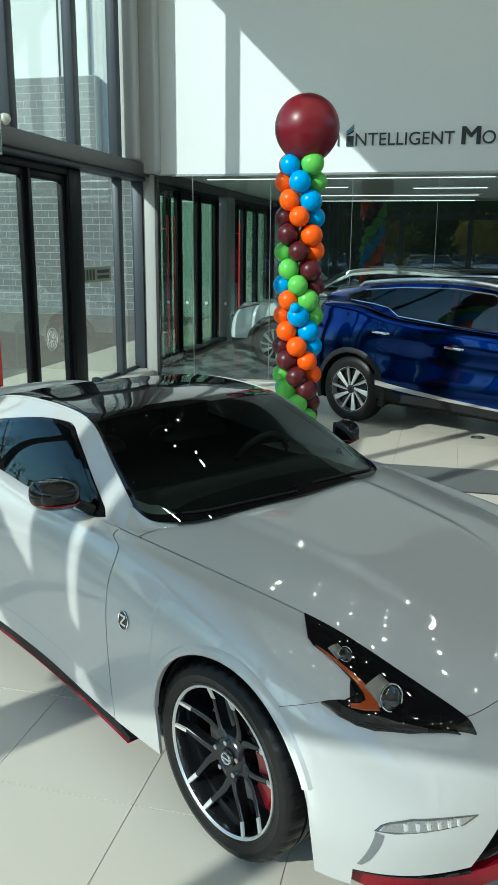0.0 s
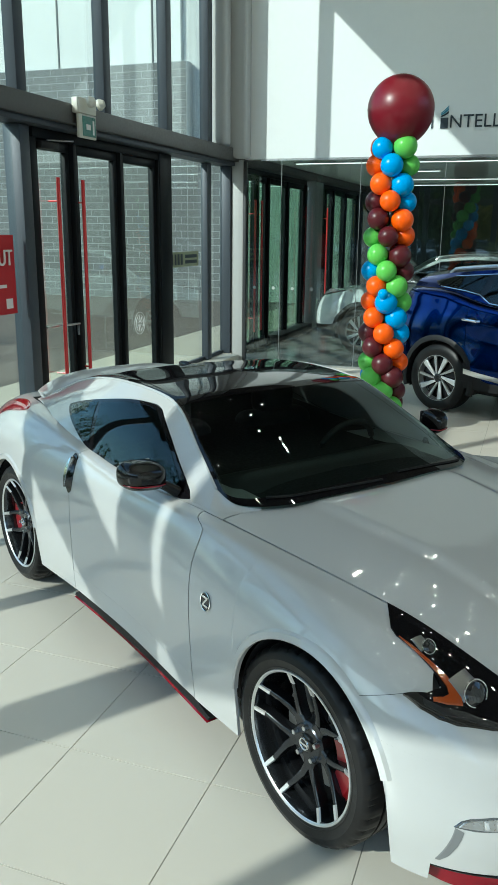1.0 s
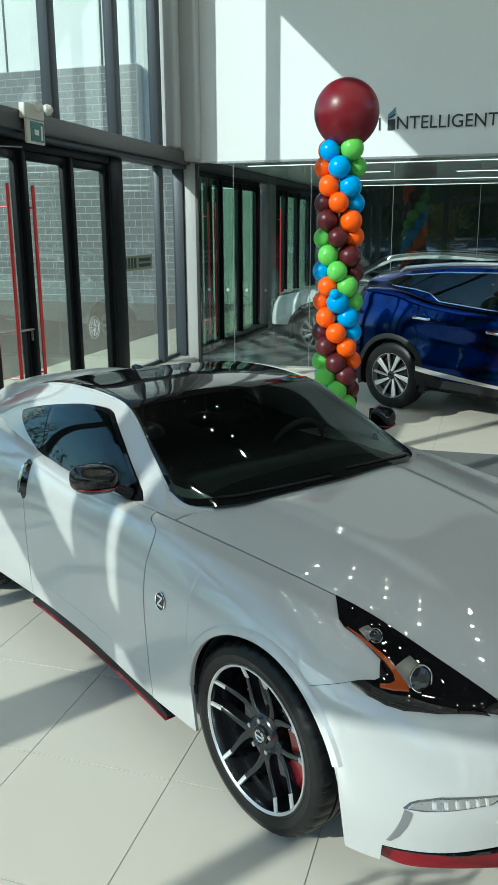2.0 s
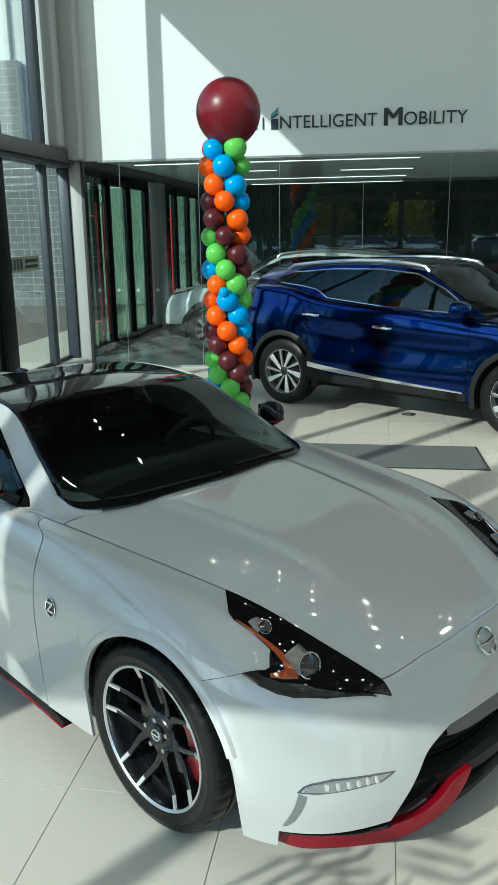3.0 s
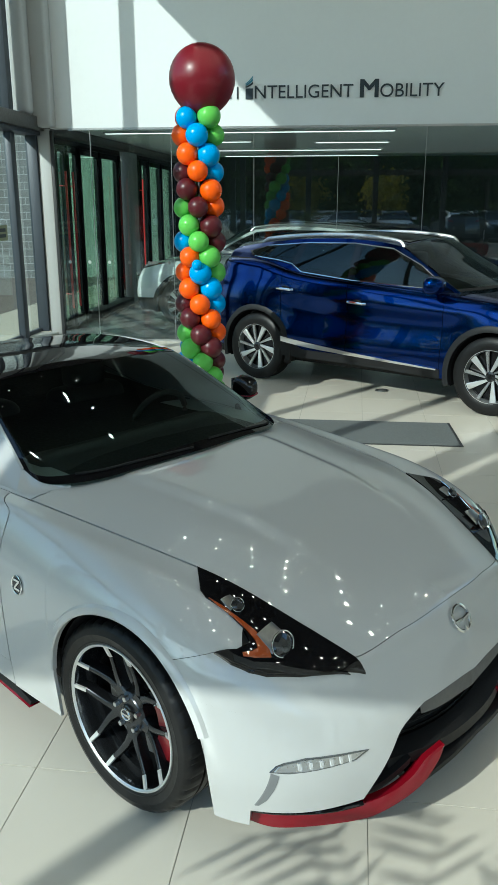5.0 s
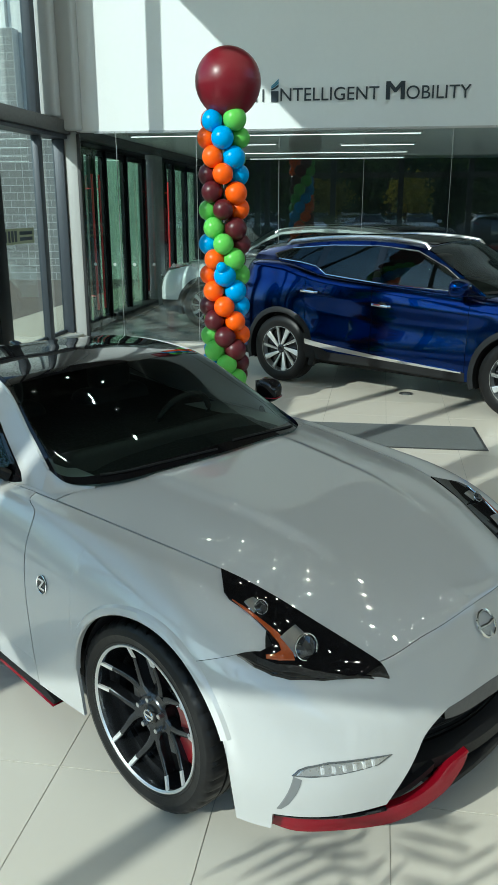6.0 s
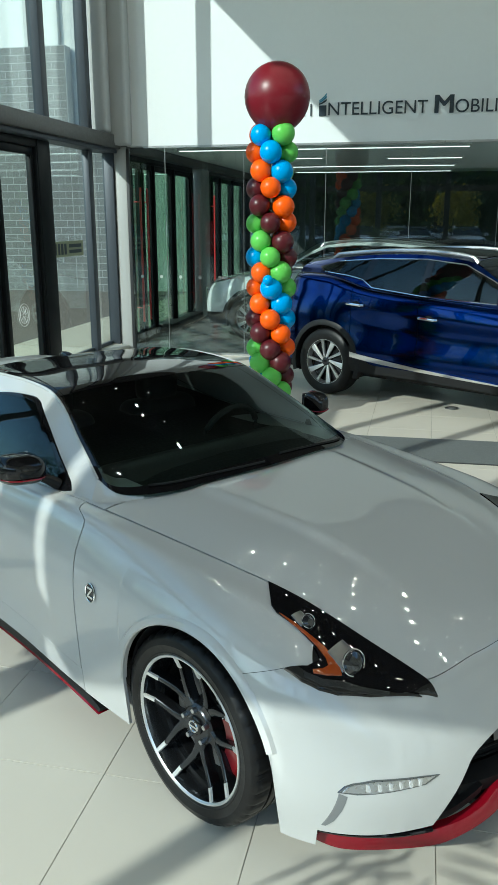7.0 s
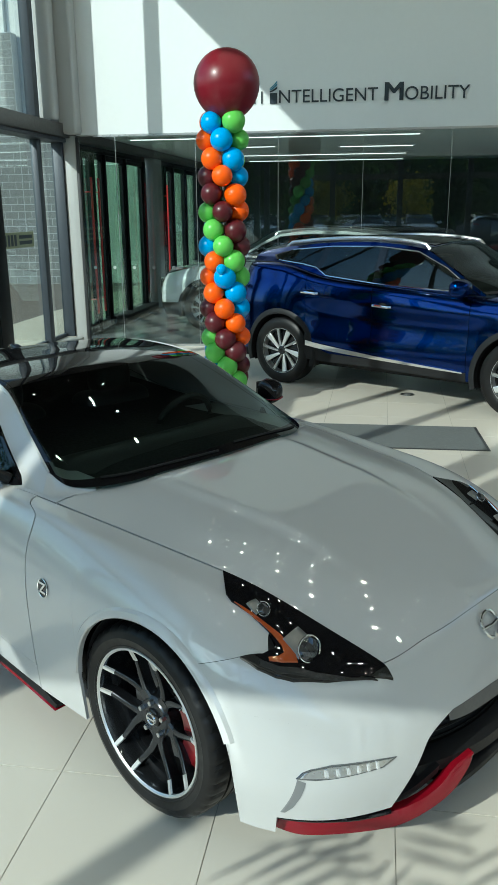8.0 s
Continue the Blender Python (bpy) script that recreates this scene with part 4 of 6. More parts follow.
            edge.append(hit + n * 0.009)
        part("chrome_edge", tube(edge, 0.003, 6), "chrome", head)
        low = [(.392, .817), (.428, .798), (.476, .752), (.505, .709), (.553, .655), (.611, .588), (.650, .53), (.660, .52), (.60, .612), (.514, .730), (.475, .767), (.432, .798)]
        part("lower_reflector", overlay(tree, low, top, (0, 0, -1), 0.006, 0.004, 0.02), "black_gloss", head)
        streak = [(.425, .787), (.474, .750), (.508, .706), (.545, .668), (.60, .60), (.606, .604), (.552, .678), (.515, .718), (.480, .760), (.435, .792)]
        part("reflector_strip", overlay(tree, streak, top, (0, 0, -1), 0.007, 0.003, 0.02), "gun", head)
        for (x, w, r, length) in ((.495, .648, .044, .075), (.335, .676, .026, .05)):
            hit, n, _, _ = tree.ray_cast(Vector((x, side * w, 2)), Vector((0, 0, -1)))
            if n.z < 0:
                n = -n
            d = Vector((1, 0, 0))
            d = (d - n * d.dot(n)).normalized()
            sd = n.cross(d)
            barrel = bmesh.new()
            rows = []
            for i in range(7):
                sx = -length + length * i / 6
                rr = r * (0.86 + 0.14 * i / 6)
                rows.append([barrel.verts.new(hit + d * sx + sd * (rr * math.cos(th)) + n * (0.003 + rr * 0.28 * math.sin(th))) for th in np.linspace(0, math.pi, 15)])
            for p, q in zip(rows, rows[1:]):
                for i in range(14):
                    barrel.faces.new((p[i], p[i + 1], q[i + 1], q[i]))
            part("projector", barrel, "satin", head)
            e2 = (n * 0.50 - d * 0.80)
            ring = [hit + n * 0.006 + sd * (r * math.cos(th)) + e2 * (r * math.sin(th)) * 0.9 + n * 0.012 for th in np.linspace(0, 2 * math.pi, 28, endpoint=False)]
            part("lamp_ring", tube(ring, r * 0.06, 6, closed=True), "chrome", head)
            lens = bmesh.new()
            fan = [lens.verts.new(hit + n * 0.013 + sd * (r * 0.9 * math.cos(th)) + e2 * (r * 0.82 * math.sin(th)) + n * 0.002) for th in np.linspace(0, 2 * math.pi, 28, endpoint=False)]
            mid = [lens.verts.new(hit + n * 0.022 + d * 0.010 + sd * (r * 0.5 * math.cos(th)) + e2 * (r * 0.46 * math.sin(th))) for th in np.linspace(0, 2 * math.pi, 28, endpoint=False)]
            for i in range(28):
                lens.faces.new((fan[i], fan[(i + 1) % 28], mid[(i + 1) % 28], mid[i]))
            lens.faces.new(mid)
            part("lamp_lens", lens, "lens", head)
        # daytime lamp strip in the bumper
        def ahead(a, b):
            return (2.0, side * a, b)
        strip = [(.540, .410), (.587, .416), (.653, .421), (.714, .424), (.763, .415), (.781, .406), (.796, .387), (.759, .382), (.724, .384), (.648, .388), (.585, .391)]
        lamp = part("daytime_lamp", overlay(tree, strip, ahead, (-1, 0, 0), 0.003, 0.02, 0.03), "lamp_bowl", c, "bright daytime running lamp strip")
        inner = [(.556, .410), (.59, .413), (.653, .417), (.714, .420), (.760, .412), (.777, .404), (.787, .390), (.724, .387), (.648, .392), (.59, .395)]
        part("lamp_housing", overlay(tree, inner, ahead, (-1, 0, 0), 0.005, 0.003, 0.03), "alu", lamp)
        for k in range(6):
            w = 0.600 + k * 0.026
            part("diode", overlay(tree, [(w, .394), (w + .006, .393), (w + .005, .414), (w - .001, .413)], ahead, (-1, 0, 0), 0.009, 0.006, 0.03), "led_bowl", lamp)
        # slanted air outlet beside the corner
        vent = [(.794, .384), (.779, .375), (.789, .33), (.801, .286), (.812, .264), (.818, .264), (.809, .31)]
        part("air_outlet", overlay(tree, vent, ahead, (-1, 0, 0), 0.002, 0.01, 0.03), "outlet_grey", c, "grey slanted air outlet")
        # red lip along the foot of the bumper
        n = 34
        us = np.linspace(0.62, 2.58, n)
        base = B.at(us, np.full(n, 0.0))
        lip = bmesh.new()
        rows = []
        k = np.linspace(0, 7, 50)
        low = spline([(.465, .802, .165), (.562, .752, .15), (.66, .655, .15), (.755, .533, .155), (.80, .43, .17), (.83, .33, .20), (.838, .25, .245), (.836, .212, .282)], k)
        high = spline([(.470, .800, .195), (.575, .735, .197), (.678, .628, .196), (.753, .506, .20), (.788, .425, .212), (.808, .355, .235), (.815, .295, .265), (.832, .216, .288)], k)
        # black tube stands in for the shadow line between bumper and lip
        part("lip_seal", tube([(q[0] + 0.001, side * q[1], q[2] + 0.004) for q in high[1:20]], 0.0075, 8), "black_gloss", c, "black strip painted in for the shadow line above the red lip")
        for p, q in zip(low, high):
            rows.append([lip.verts.new(r) for r in ((p[0], side * p[1], p[2]), (p[0] * 0.5 + q[0] * 0.5 + 0.004, side * (p[1] * 0.5 + q[1] * 0.5 + 0.002), p[2] * 0.5 + q[2] * 0.5), (q[0], side * q[1], q[2]), (q[0] - 0.03, side * (q[1] - 0.015), q[2] - 0.004), (p[0] - 0.03, side * (p[1] - 0.015), p[2] + 0.002))])
        for a, b in zip(rows, rows[1:]):
            for q in range(5):
                lip.faces.new((a[q], a[(q + 1) % 5], b[(q + 1) % 5], b[q]))
        lip.faces.new(rows[0])
        lip.faces.new(rows[-1][::-1])
        bmesh.ops.bevel(lip, geom=[e for e in lip.edges if e.calc_face_angle(0) > 0.8], offset=0.003, segments=2, affect="EDGES")
        part("red_lip", lip, "red_lip", c, "dark red lower bumper lip")
        strip = bmesh.new()
        rows = []
        for u, p in zip(us, base):
            if p[1] < 0.36:
                continue
            rise = min(1.0, max(0.0, (0.56 - p[1]) / 0.34))
            z0 = 0.195 + 0.12 * rise * rise * (3 - 2 * rise)
            rows.append([strip.verts.new((p[0] - 0.052, side * (p[1] - 0.040), z0 - 0.012)), strip.verts.new((p[0] - 0.045, side * (p[1] - 0.035), z0 + 0.022)), strip.verts.new((p[0] - 0.12, side * (p[1] - 0.06), z0 + 0.03))])
        for a, b in zip(rows, rows[1:]):
            for k in range(2):
                strip.faces.new((a[k], a[k + 1], b[k + 1], b[k]))
        part("lip_backing", strip, "grey_plastic", c)
        # black skirt blade with its red line
        for nm, mt, w0, z0, z1 in (("skirt_blade", "black_plastic", 0.012, 0.135, 0.215), ("skirt_line", "red_lip", 0.016, 0.126, 0.140)):
            bl = bmesh.new()
            rows = []
            for k in range(24):
                x = -0.55 - k * 1.25 / 23
                full = min(1.0, k / 6, (23 - k) / 4) * 0.85 + 0.15
                y = B.at(np.array([5.0]), np.array([0.2]))[0][1] - 0.012 + 0.02 * math.sin(k / 23 * math.pi) * -1 + w0
                lz = 0.045 * (k / 23)
                rows.append([bl.verts.new((x, side * yy, z + lz)) for yy, z in ((y, z0), (y - 0.006, z0 + (z1 - z0) * full), (y - 0.08, z0 + (z1 - z0) * full), (y - 0.08, z0))])
            for a, b in zip(rows, rows[1:]):
                for q in range(4):
                    bl.faces.new((a[q], a[(q + 1) % 4], b[(q + 1) % 4], b[q]))
            bl.faces.new(rows[0])
            bl.faces.new(rows[-1][::-1])
            part(nm, bl, mt, c)
        # wing badge
        bd = overlay(tree, [(-0.518 + 0.031 * math.cos(a), 0.665 + 0.034 * math.sin(a)) for a in np.linspace(0, 2 * math.pi, 28, endpoint=False)], flat, (0, -side, 0), 0.004, 0.006, 0.03)
        badge = part("wing_badge", bd, "black_gloss", c, "round black badge with chrome mark")
        ring = [(-0.518 + 0.032 * math.cos(a), 0.665 + 0.035 * math.sin(a)) for a in np.linspace(0, 2 * math.pi, 28, endpoint=False)]
        pts = []
        for a, b in ring:
            hit, n, _, _ = tree.ray_cast(Vector(flat(a, b)), Vector((0, -side, 0)))
            pts.append(hit + Vector((0, side, 0)) * 0.005)
        part("badge_ring", tube(pts, 0.002, 6, closed=True), "chrome", badge)
        for poly in ([(-.545, .682), (-.494, .682), (-.494, .692), (-.540, .692)], [(-.542, .640), (-.492, .640), (-.490, .650), (-.540, .650)], [(-.508, .684), (-.494, .684), (-.528, .648), (-.541, .648)]):
            poly = [(-0.518 + (a + 0.518) * 0.78, 0.665 + (b - 0.665) * 0.78) for a, b in poly]
            part("badge_mark", overlay(tree, poly, flat, (0, -side, 0), 0.007, 0.003, 0.05), "chrome", badge)
        # door handle
        hp = [(-1.822, .918), (-1.782, .905), (-1.760, .84), (-1.756, .765), (-1.782, .738), (-1.815, .775), (-1.838, .85)]
        hd = part("door_handle", overlay(tree, smooth_outline(hp, 4), flat, (0, -side, 0), 0.004, 0.01, 0.04), "black_gloss", c, "upright black and chrome door handle")
        hp = [(-1.814, .895), (-1.803, .885), (-1.795, .835), (-1.793, .775), (-1.802, .765), (-1.813, .80), (-1.822, .85)]
        part("grip", overlay(tree, smooth_outline(hp, 4), flat, (0, -side, 0), 0.022, 0.02, 0.03), "chrome", hd)
        # door mirror
        MY, MW = (0.90, 0.10) if side < 0 else (0.848, 0.046)     # the far one is folded in a little
        mir = bmesh.new()
        bmesh.ops.create_uvsphere(mir, u_segments=32, v_segments=20, radius=1)
        for v in mir.verts:
            s = lambda t, k: math.copysign(abs(t) ** k, t)
            x, y, z = s(v.co.x, 0.75), s(v.co.y, 0.62), s(v.co.z, 0.72)
            if x < 0:
                x *= 0.45
            v.co = Vector((-1.04 + 0.10 * x, side * (MY + MW * y), 1.022 + 0.062 * z + 0.010 * y))
        mirror = part("door_mirror", mir, "black_gloss", c, "gloss black door mirror with a red line")
        line = []
        for k in range(20):
            y = -0.95 + 1.9 * k / 19
            line.append((-1.04 + 0.103 * math.sqrt(max(0, 1 - abs(y) ** 3.2)) * 0.985, side * (MY + MW * y), 0.994 + 0.008 * y))
        part("mirror_line", tube(line, 0.0032, 6), "red_lip", mirror)
        part("mirror_glass", box(-1.088, -1.081, min(side * (MY - MW * 0.7), side * (MY + MW * 0.7)), max(side * (MY - MW * 0.7), side * (MY + MW * 0.7)), 0.99, 1.07, 0.002), "chrome", mirror)
        part("mirror_foot", tube([(-0.97, side * 0.755, 0.935), (-1.0, side * 0.80, 0.965), (-1.03, side * 0.85, 1.0)], 0.022, 10, taper=[1.2, 0.9, 0.8]), "black_plastic", mirror)
        # tail lamp
        tp = [(-2.62, .985), (-2.80, 1.0), (-3.02, .965), (-3.16, .88), (-3.05, .86), (-2.90, .93)]
        part("tail_lamp", overlay(tree, smooth_outline(tp, 4), flat, (0, -side, 0), 0.006, 0.02, 0.04), "tail", c, "red tail lamp")
        # wheel wells and wheels
        for cx in (0.045, -2.55):
            well = bmesh.new()
            rows = []
            for k in range(25):
                a = radians(0) + k * radians(185) / 24
                rows.append([well.verts.new((cx + 0.392 * math.cos(a), side * y, 0.34 + 0.392 * math.sin(a))) for y in (0.875, 0.50)])
            for a, b in zip(rows, rows[1:]):
                well.faces.new((a[0], b[0], b[1], a[1]))
            rows = [well.verts.new((cx + 0.392 * math.cos(radians(0) + k * radians(185) / 24), side * 0.50, 0.34 + 0.392 * math.sin(radians(0) + k * radians(185) / 24))) for k in range(25)]
            well.faces.new(rows)
            part("wheel_well", well, "void", c)
    # windscreen, roof, hatch
    part("windscreen", panel(Z_TOP, np.linspace(0.0, 1.96, 30), 0.0, 4.0, 24, full=True, fold=0.012, lift=0.004, edges="dlr"), "car_glass", c, "dark tinted windscreen")
    part("screen_border", panel(Z_TOP, np.linspace(0.0, 2.0, 30), 0.0, 0.5, 4, -1, fold=0, lift=0.0045), "black_gloss", c)
    part("screen_border", panel(Z_TOP, np.linspace(0.0, 2.0, 30), 0.0, 0.5, 4, 1, fold=0, lift=0.0045), "black_gloss", c)
    part("cowl_panel", panel(Z_TOP, np.linspace(0.0, 0.13, 6), 0.3, 4.0, 24, full=True, fold=0, lift=0.0055), "black_gloss", c)
    part("header_band", panel(Z_TOP, np.linspace(1.86, 2.02, 5), 0.0, 4.0, 24, full=True, fold=0, lift=0.006), "black_gloss", c)
    part("roof", panel(Z_TOP, np.linspace(2.0, 3.35, 24), 0.0, 4.0, 26, full=True, edges="dlr"), "black_gloss", c, "gloss black roof panel")
    part("hatch_glass", panel(Z_TOP, np.linspace(3.36, 4.9, 24), 0.03, 4.0, 26, full=True, fold=0.006, edges="dlr"), "black_gloss", c, "dark sloping hatch glass")
    cabin = box(-2.7, -0.80, -0.58, 0.58, 0.35, 0.86, 0.03)
    part("interior", cabin, "interior", c)
    dash = bmesh.new()
    lathe([(0.0, -0.56), (0.12, -0.56), (0.16, -0.50), (0.16, 0.50), (0.12, 0.56), (0.0, 0.56)], 24, bm=dash)
    for v in dash.verts:
        v.co = Vector((v.co.x * 1.3 - 0.90, v.co.y, v.co.z * 0.5 + 0.89))
    part("dashboard", dash, "interior", c)
    wheel_ring = [(-1.16 + 0.06 * math.sin(a), 0.34 + 0.185 * math.cos(a), 0.90 + 0.17 * math.sin(a)) for a in np.linspace(0, 2 * math.pi, 28, endpoint=False)]
    part("steering_wheel", tube(wheel_ring, 0.016, 8, closed=True), "interior", c)
    for y in (-0.34, 0.34):
        seat = box(-1.86, -1.66, y - 0.23, y + 0.23, 0.55, 1.02, 0.07, segments=4)
        box(-1.84, -1.70, y - 0.12, y + 0.12, 1.0, 1.16, 0.05, seat, 4)
        part("seat", seat, "interior", c)
    for v0, v1, s0 in ((3.9, 1.7, -1), (1.9, 3.7, 1)):
        n = 14
        q = Z_TOP.at(np.linspace(0.06, 0.12, n), np.linspace(v0, v1, n))
        part("wiper", tube([(p[0] + 0.004, s0 * p[1], p[2] + 0.009) for p in q], 0.005, 6), "void", c)
    # antenna fin on the roof
    fin = bmesh.new()
    bmesh.ops.create_uvsphere(fin, u_segments=20, v_segments=12, radius=1)
    for v in fin.verts:
        v.co = Vector((-2.15 + 0.07 * v.co.x, 0.02 * v.co.y, 1.245 + 0.02 * v.co.z))
    part("antenna", fin, "black_gloss", c)
    # hatch spoiler
    sp = bmesh.new()
    rows = []
    for k in range(31):
        w = -0.62 + 1.24 * k / 30
        e = abs(w) / 0.62
        x = -2.86 + 0.14 * e ** 3
        z = 1.075 - 0.045 * e ** 2.5
        low = 1 - 0.8 * e ** 4
        rows.append([sp.verts.new(p) for p in ((x + 0.12, w, z - 0.02), (x, w, z + 0.028 * low), (x - 0.16, w * 0.98, z + 0.042 * low), (x - 0.17, w * 0.98, z + 0.02 * low), (x - 0.06, w, z - 0.03))])
    for a, b in zip(rows, rows[1:]):
        for q in range(5):
            sp.faces.new((a[q], a[(q + 1) % 5], b[(q + 1) % 5], b[q]))
    sp.faces.new(rows[0])
    sp.faces.new(rows[-1][::-1])
    bmesh.ops.bevel(sp, geom=[e for e in sp.edges if e.calc_face_angle(0) > 0.5], offset=0.008, segments=2, affect="EDGES")
    part("spoiler", sp, "pearl", c, "white tailgate spoiler")
    # grille cavity, mesh and black lower intake
    cav = bmesh.new()
    rows = []
    for u in np.linspace(-1, 1, 33):
        w = u * 0.60
        x = 0.74 - 0.22 * abs(u) ** 2
        rows.append([cav.verts.new((x, w, z)) for z in (0.15, 0.49)])
    for a, b in zip(rows, rows[1:]):
        cav.faces.new((a[0], b[0], b[1], a[1]))
    gr = part("grille", cav, "void", c, "deep black front grille")
    for k in range(9):
        z = 0.205 + 0.03 * k
        pts = [(0.755 - 0.22 * abs(u) ** 2, u * 0.56, z) for u in np.linspace(-1, 1, 21)]
        part("grille_bar", tube(pts, 0.004, 5), "black_plastic", gr)
    ret = bmesh.new()   # inset strip of the bumper above the grille
    us = np.linspace(0, 0.78, 16)
    edge = B.at(us, np.full(16, 2.0))
    for side in (-1, 1):
        rows = []
        for p in edge:
            k = 1 - (p[1] / 0.39) ** 3 * 0.75
            rows.append([ret.verts.new(q) for q in ((p[0] + 0.001, side * p[1], p[2]), (p[0] - 0.014, side * p[1] * 0.985, p[2] - 0.004), (p[0] - 0.006, side * p[1] * 0.985, p[2] - 0.072 * k), (p[0] - 0.07, side * p[1] * 0.97, p[2] - 0.08 * k))])
        for a, b in zip(rows, rows[1:]):
            for q in range(3):
                ret.faces.new((a[q], b[q], b[q + 1], a[q + 1]))
        # side wall of the opening
        vs = np.linspace(0.33, 2.0, 12)
        rim = B.at(np.array([grille(v) for v in vs]), vs)
        rows = [[ret.verts.new((p[0], side * p[1], p[2])), ret.verts.new((p[0] - 0.08, side * (p[1] - 0.015), p[2]))] for p in rim]
        for a, b in zip(rows, rows[1:]):
            ret.faces.new((a[0], b[0], b[1], a[1]))
    part("grille_return", ret, "grey_trim", c, "grey inner edge of the grille")
    spl = bmesh.new()
    rows = []
    for u in np.linspace(-1, 1, 41):
        a = abs(u)
        w = u * 0.33
        x = 0.850 - 0.035 * a ** 2.2
        z = 0.185 + 0.03 * (1 - a)
        rows.append([spl.verts.new(p) for p in ((x, w, z), (x - 0.003, w, z + 0.014), (x - 0.03, w, z + 0.022), (x - 0.15, w, z + 0.03), (x - 0.15, w, z - 0.01))])
    for a, b in zip(rows, rows[1:]):
        for q in range(5):
            spl.faces.new((a[q], a[(q + 1) % 5], b[(q + 1) % 5], b[q]))
    spl.faces.new(rows[0])
    spl.faces.new(rows[-1][::-1])
    part("splitter", spl, "black_plastic", c, "black centre splitter")
    bar = bmesh.new()
    rows = []
    for u in np.linspace(-1, 1, 33):
        w = u * 0.40
        x = 0.838 - 0.095 * abs(u) ** 2.2
        rows.append([bar.verts.new(p) for p in ((x, w, 0.25), (x - 0.004, w, 0.285), (x - 0.07, w, 0.30), (x - 0.07, w, 0.245))])
    for a, b in zip(rows, rows[1:]):
        for q in range(4):
            bar.faces.new((a[q], a[(q + 1) % 4], b[(q + 1) % 4], b[q]))
    bar.faces.new(rows[0])
    bar.faces.new(rows[-1][::-1])
    part("bumper_bar", bar, "black_plastic", c)
    under = box(-3.0, 0.55, -0.72, 0.72, 0.15, 0.30, 0.02)
    part("underbody", under, "void", c)
    # nose badge: ring and bar
    pts = []
    tree = trees[1][0]
    both = [trees[-1][0], trees[1][0]]
    def nose(w, z):
        t = both[1] if w >= 0 else both[0]
        hit, n, _, _ = t.ray_cast(Vector((2.0, w if abs(w) > 1e-3 else 1e-3, z)), Vector((-1, 0, 0)))
        if hit is None:
            hit = t.find_nearest(Vector((0.74, w, z)))[0]
        return hit
    ring = []
    for a in np.linspace(0, 2 * math.pi, 40, endpoint=False):
        p = nose(0.047 * math.cos(a), 0.622 + 0.037 * math.sin(a))
        ring.append(p + Vector((0.007, 0, 0.007)))
    nb = part("nose_badge", tube(ring, 0.006, 8, closed=True), "chrome", c, "chrome ring badge with a plain bar")
    strip = [nose(w, 0.622) + Vector((0.006, 0, 0.006)) for w in np.linspace(-0.046, 0.046, 9)]
    part("badge_bar", tube(strip, 0.007, 8), "chrome", nb)
    for cx, w, width, fr, turn in ((0.0, 0.775, 0.245, True, radians(201)), (-2.55, 0.775, 0.27, False, radians(160))):
        wheel = coupe_wheel(c, (cx, -w, 0.34), width, fr, turn)
        other = None
        for src in (wheel, *wheel.children_recursive):
            cp = src.copy()
            scene.collection.objects.link(cp)
            if src is wheel:
                other = cp
                cp.rotation_euler = (0, 0, math.pi)
                cp.location = (cx, w, 0.34)
                pair = {src: cp}
            else:
                cp.parent = pair[src.parent]
                pair[src] = cp
    return c


CAR_X, CAR_Y, CAR_YAW = -0.109, 2.966, -34.55
coupe = build_coupe(pose(CAR_X, CAR_Y, 0, 0, 0, CAR_YAW))


# ---- sport utility car ----
S_BODY = Loft(
    [(.90, 0, .25), (.76, .66, .25), (.45, .88, .28), (0, .92, .30), (-.53, .91, .30), (-1.63, .91, .32), (-2.3, .92, .32), (-2.825, .93, .34), (-3.5, .80, .36), (-3.8, 0, .38)],
    [(.96, 0, .50), (.82, .68, .50), (.47, .93, .52), (0, .955, .56), (-.53, .94, .52), (-1.63, .94, .54), (-2.3, .945, .56), (-2.825, .955, .60), (-3.56, .80, .60), (-3.87, 0, .60)],
    [(.94, 0, .75), (.79, .68, .76), (.46, .92, .80), (0, .95, .86), (-.53, .915, .80), (-1.63, .902, .81), (-2.3, .91, .84), (-2.825, .955, .92), (-3.55, .80, .92), (-3.85, 0, .92)],
    [(.88, 0, .90), (.72, .64, .91), (.42, .86, .97), (0, .90, 1.03), (-.53, .918, 1.0), (-1.63, .93, 1.03), (-2.3, .93, 1.08), (-2.825, .915, 1.18), (-3.48, .76, 1.20), (-3.75, 0, 1.20)],
    [(.84, 0, .95), (.66, .58, .96), (.36, .78, 1.03), (0, .81, 1.09), (-.53, .82, 1.13), (-1.63, .845, 1.195), (-2.3, .84, 1.25), (-2.825, .81, 1.36), (-3.4, .70, 1.37), (-3.65, 0, 1.36)],
    [(.80, 0, .98), (.60, .36, 1.0), (.32, .42, 1.07), (0, .42, 1.13), (-.45, .42, 1.175), (-1.6, .42, 1.17), (-2.3, .42, 1.2), (-2.8, .4, 1.3), (-3.3, .4, 1.34), (-3.6, 0, 1.34)],
    [(.78, 0, 1.0), (.58, 0, 1.02), (.30, 0, 1.09), (0, 0, 1.145), (-.42, 0, 1.19), (-1.6, 0, 1.17), (-2.3, 0, 1.2), (-2.8, 0, 1.3), (-3.3, 0, 1.34), (-3.58, 0, 1.34)])
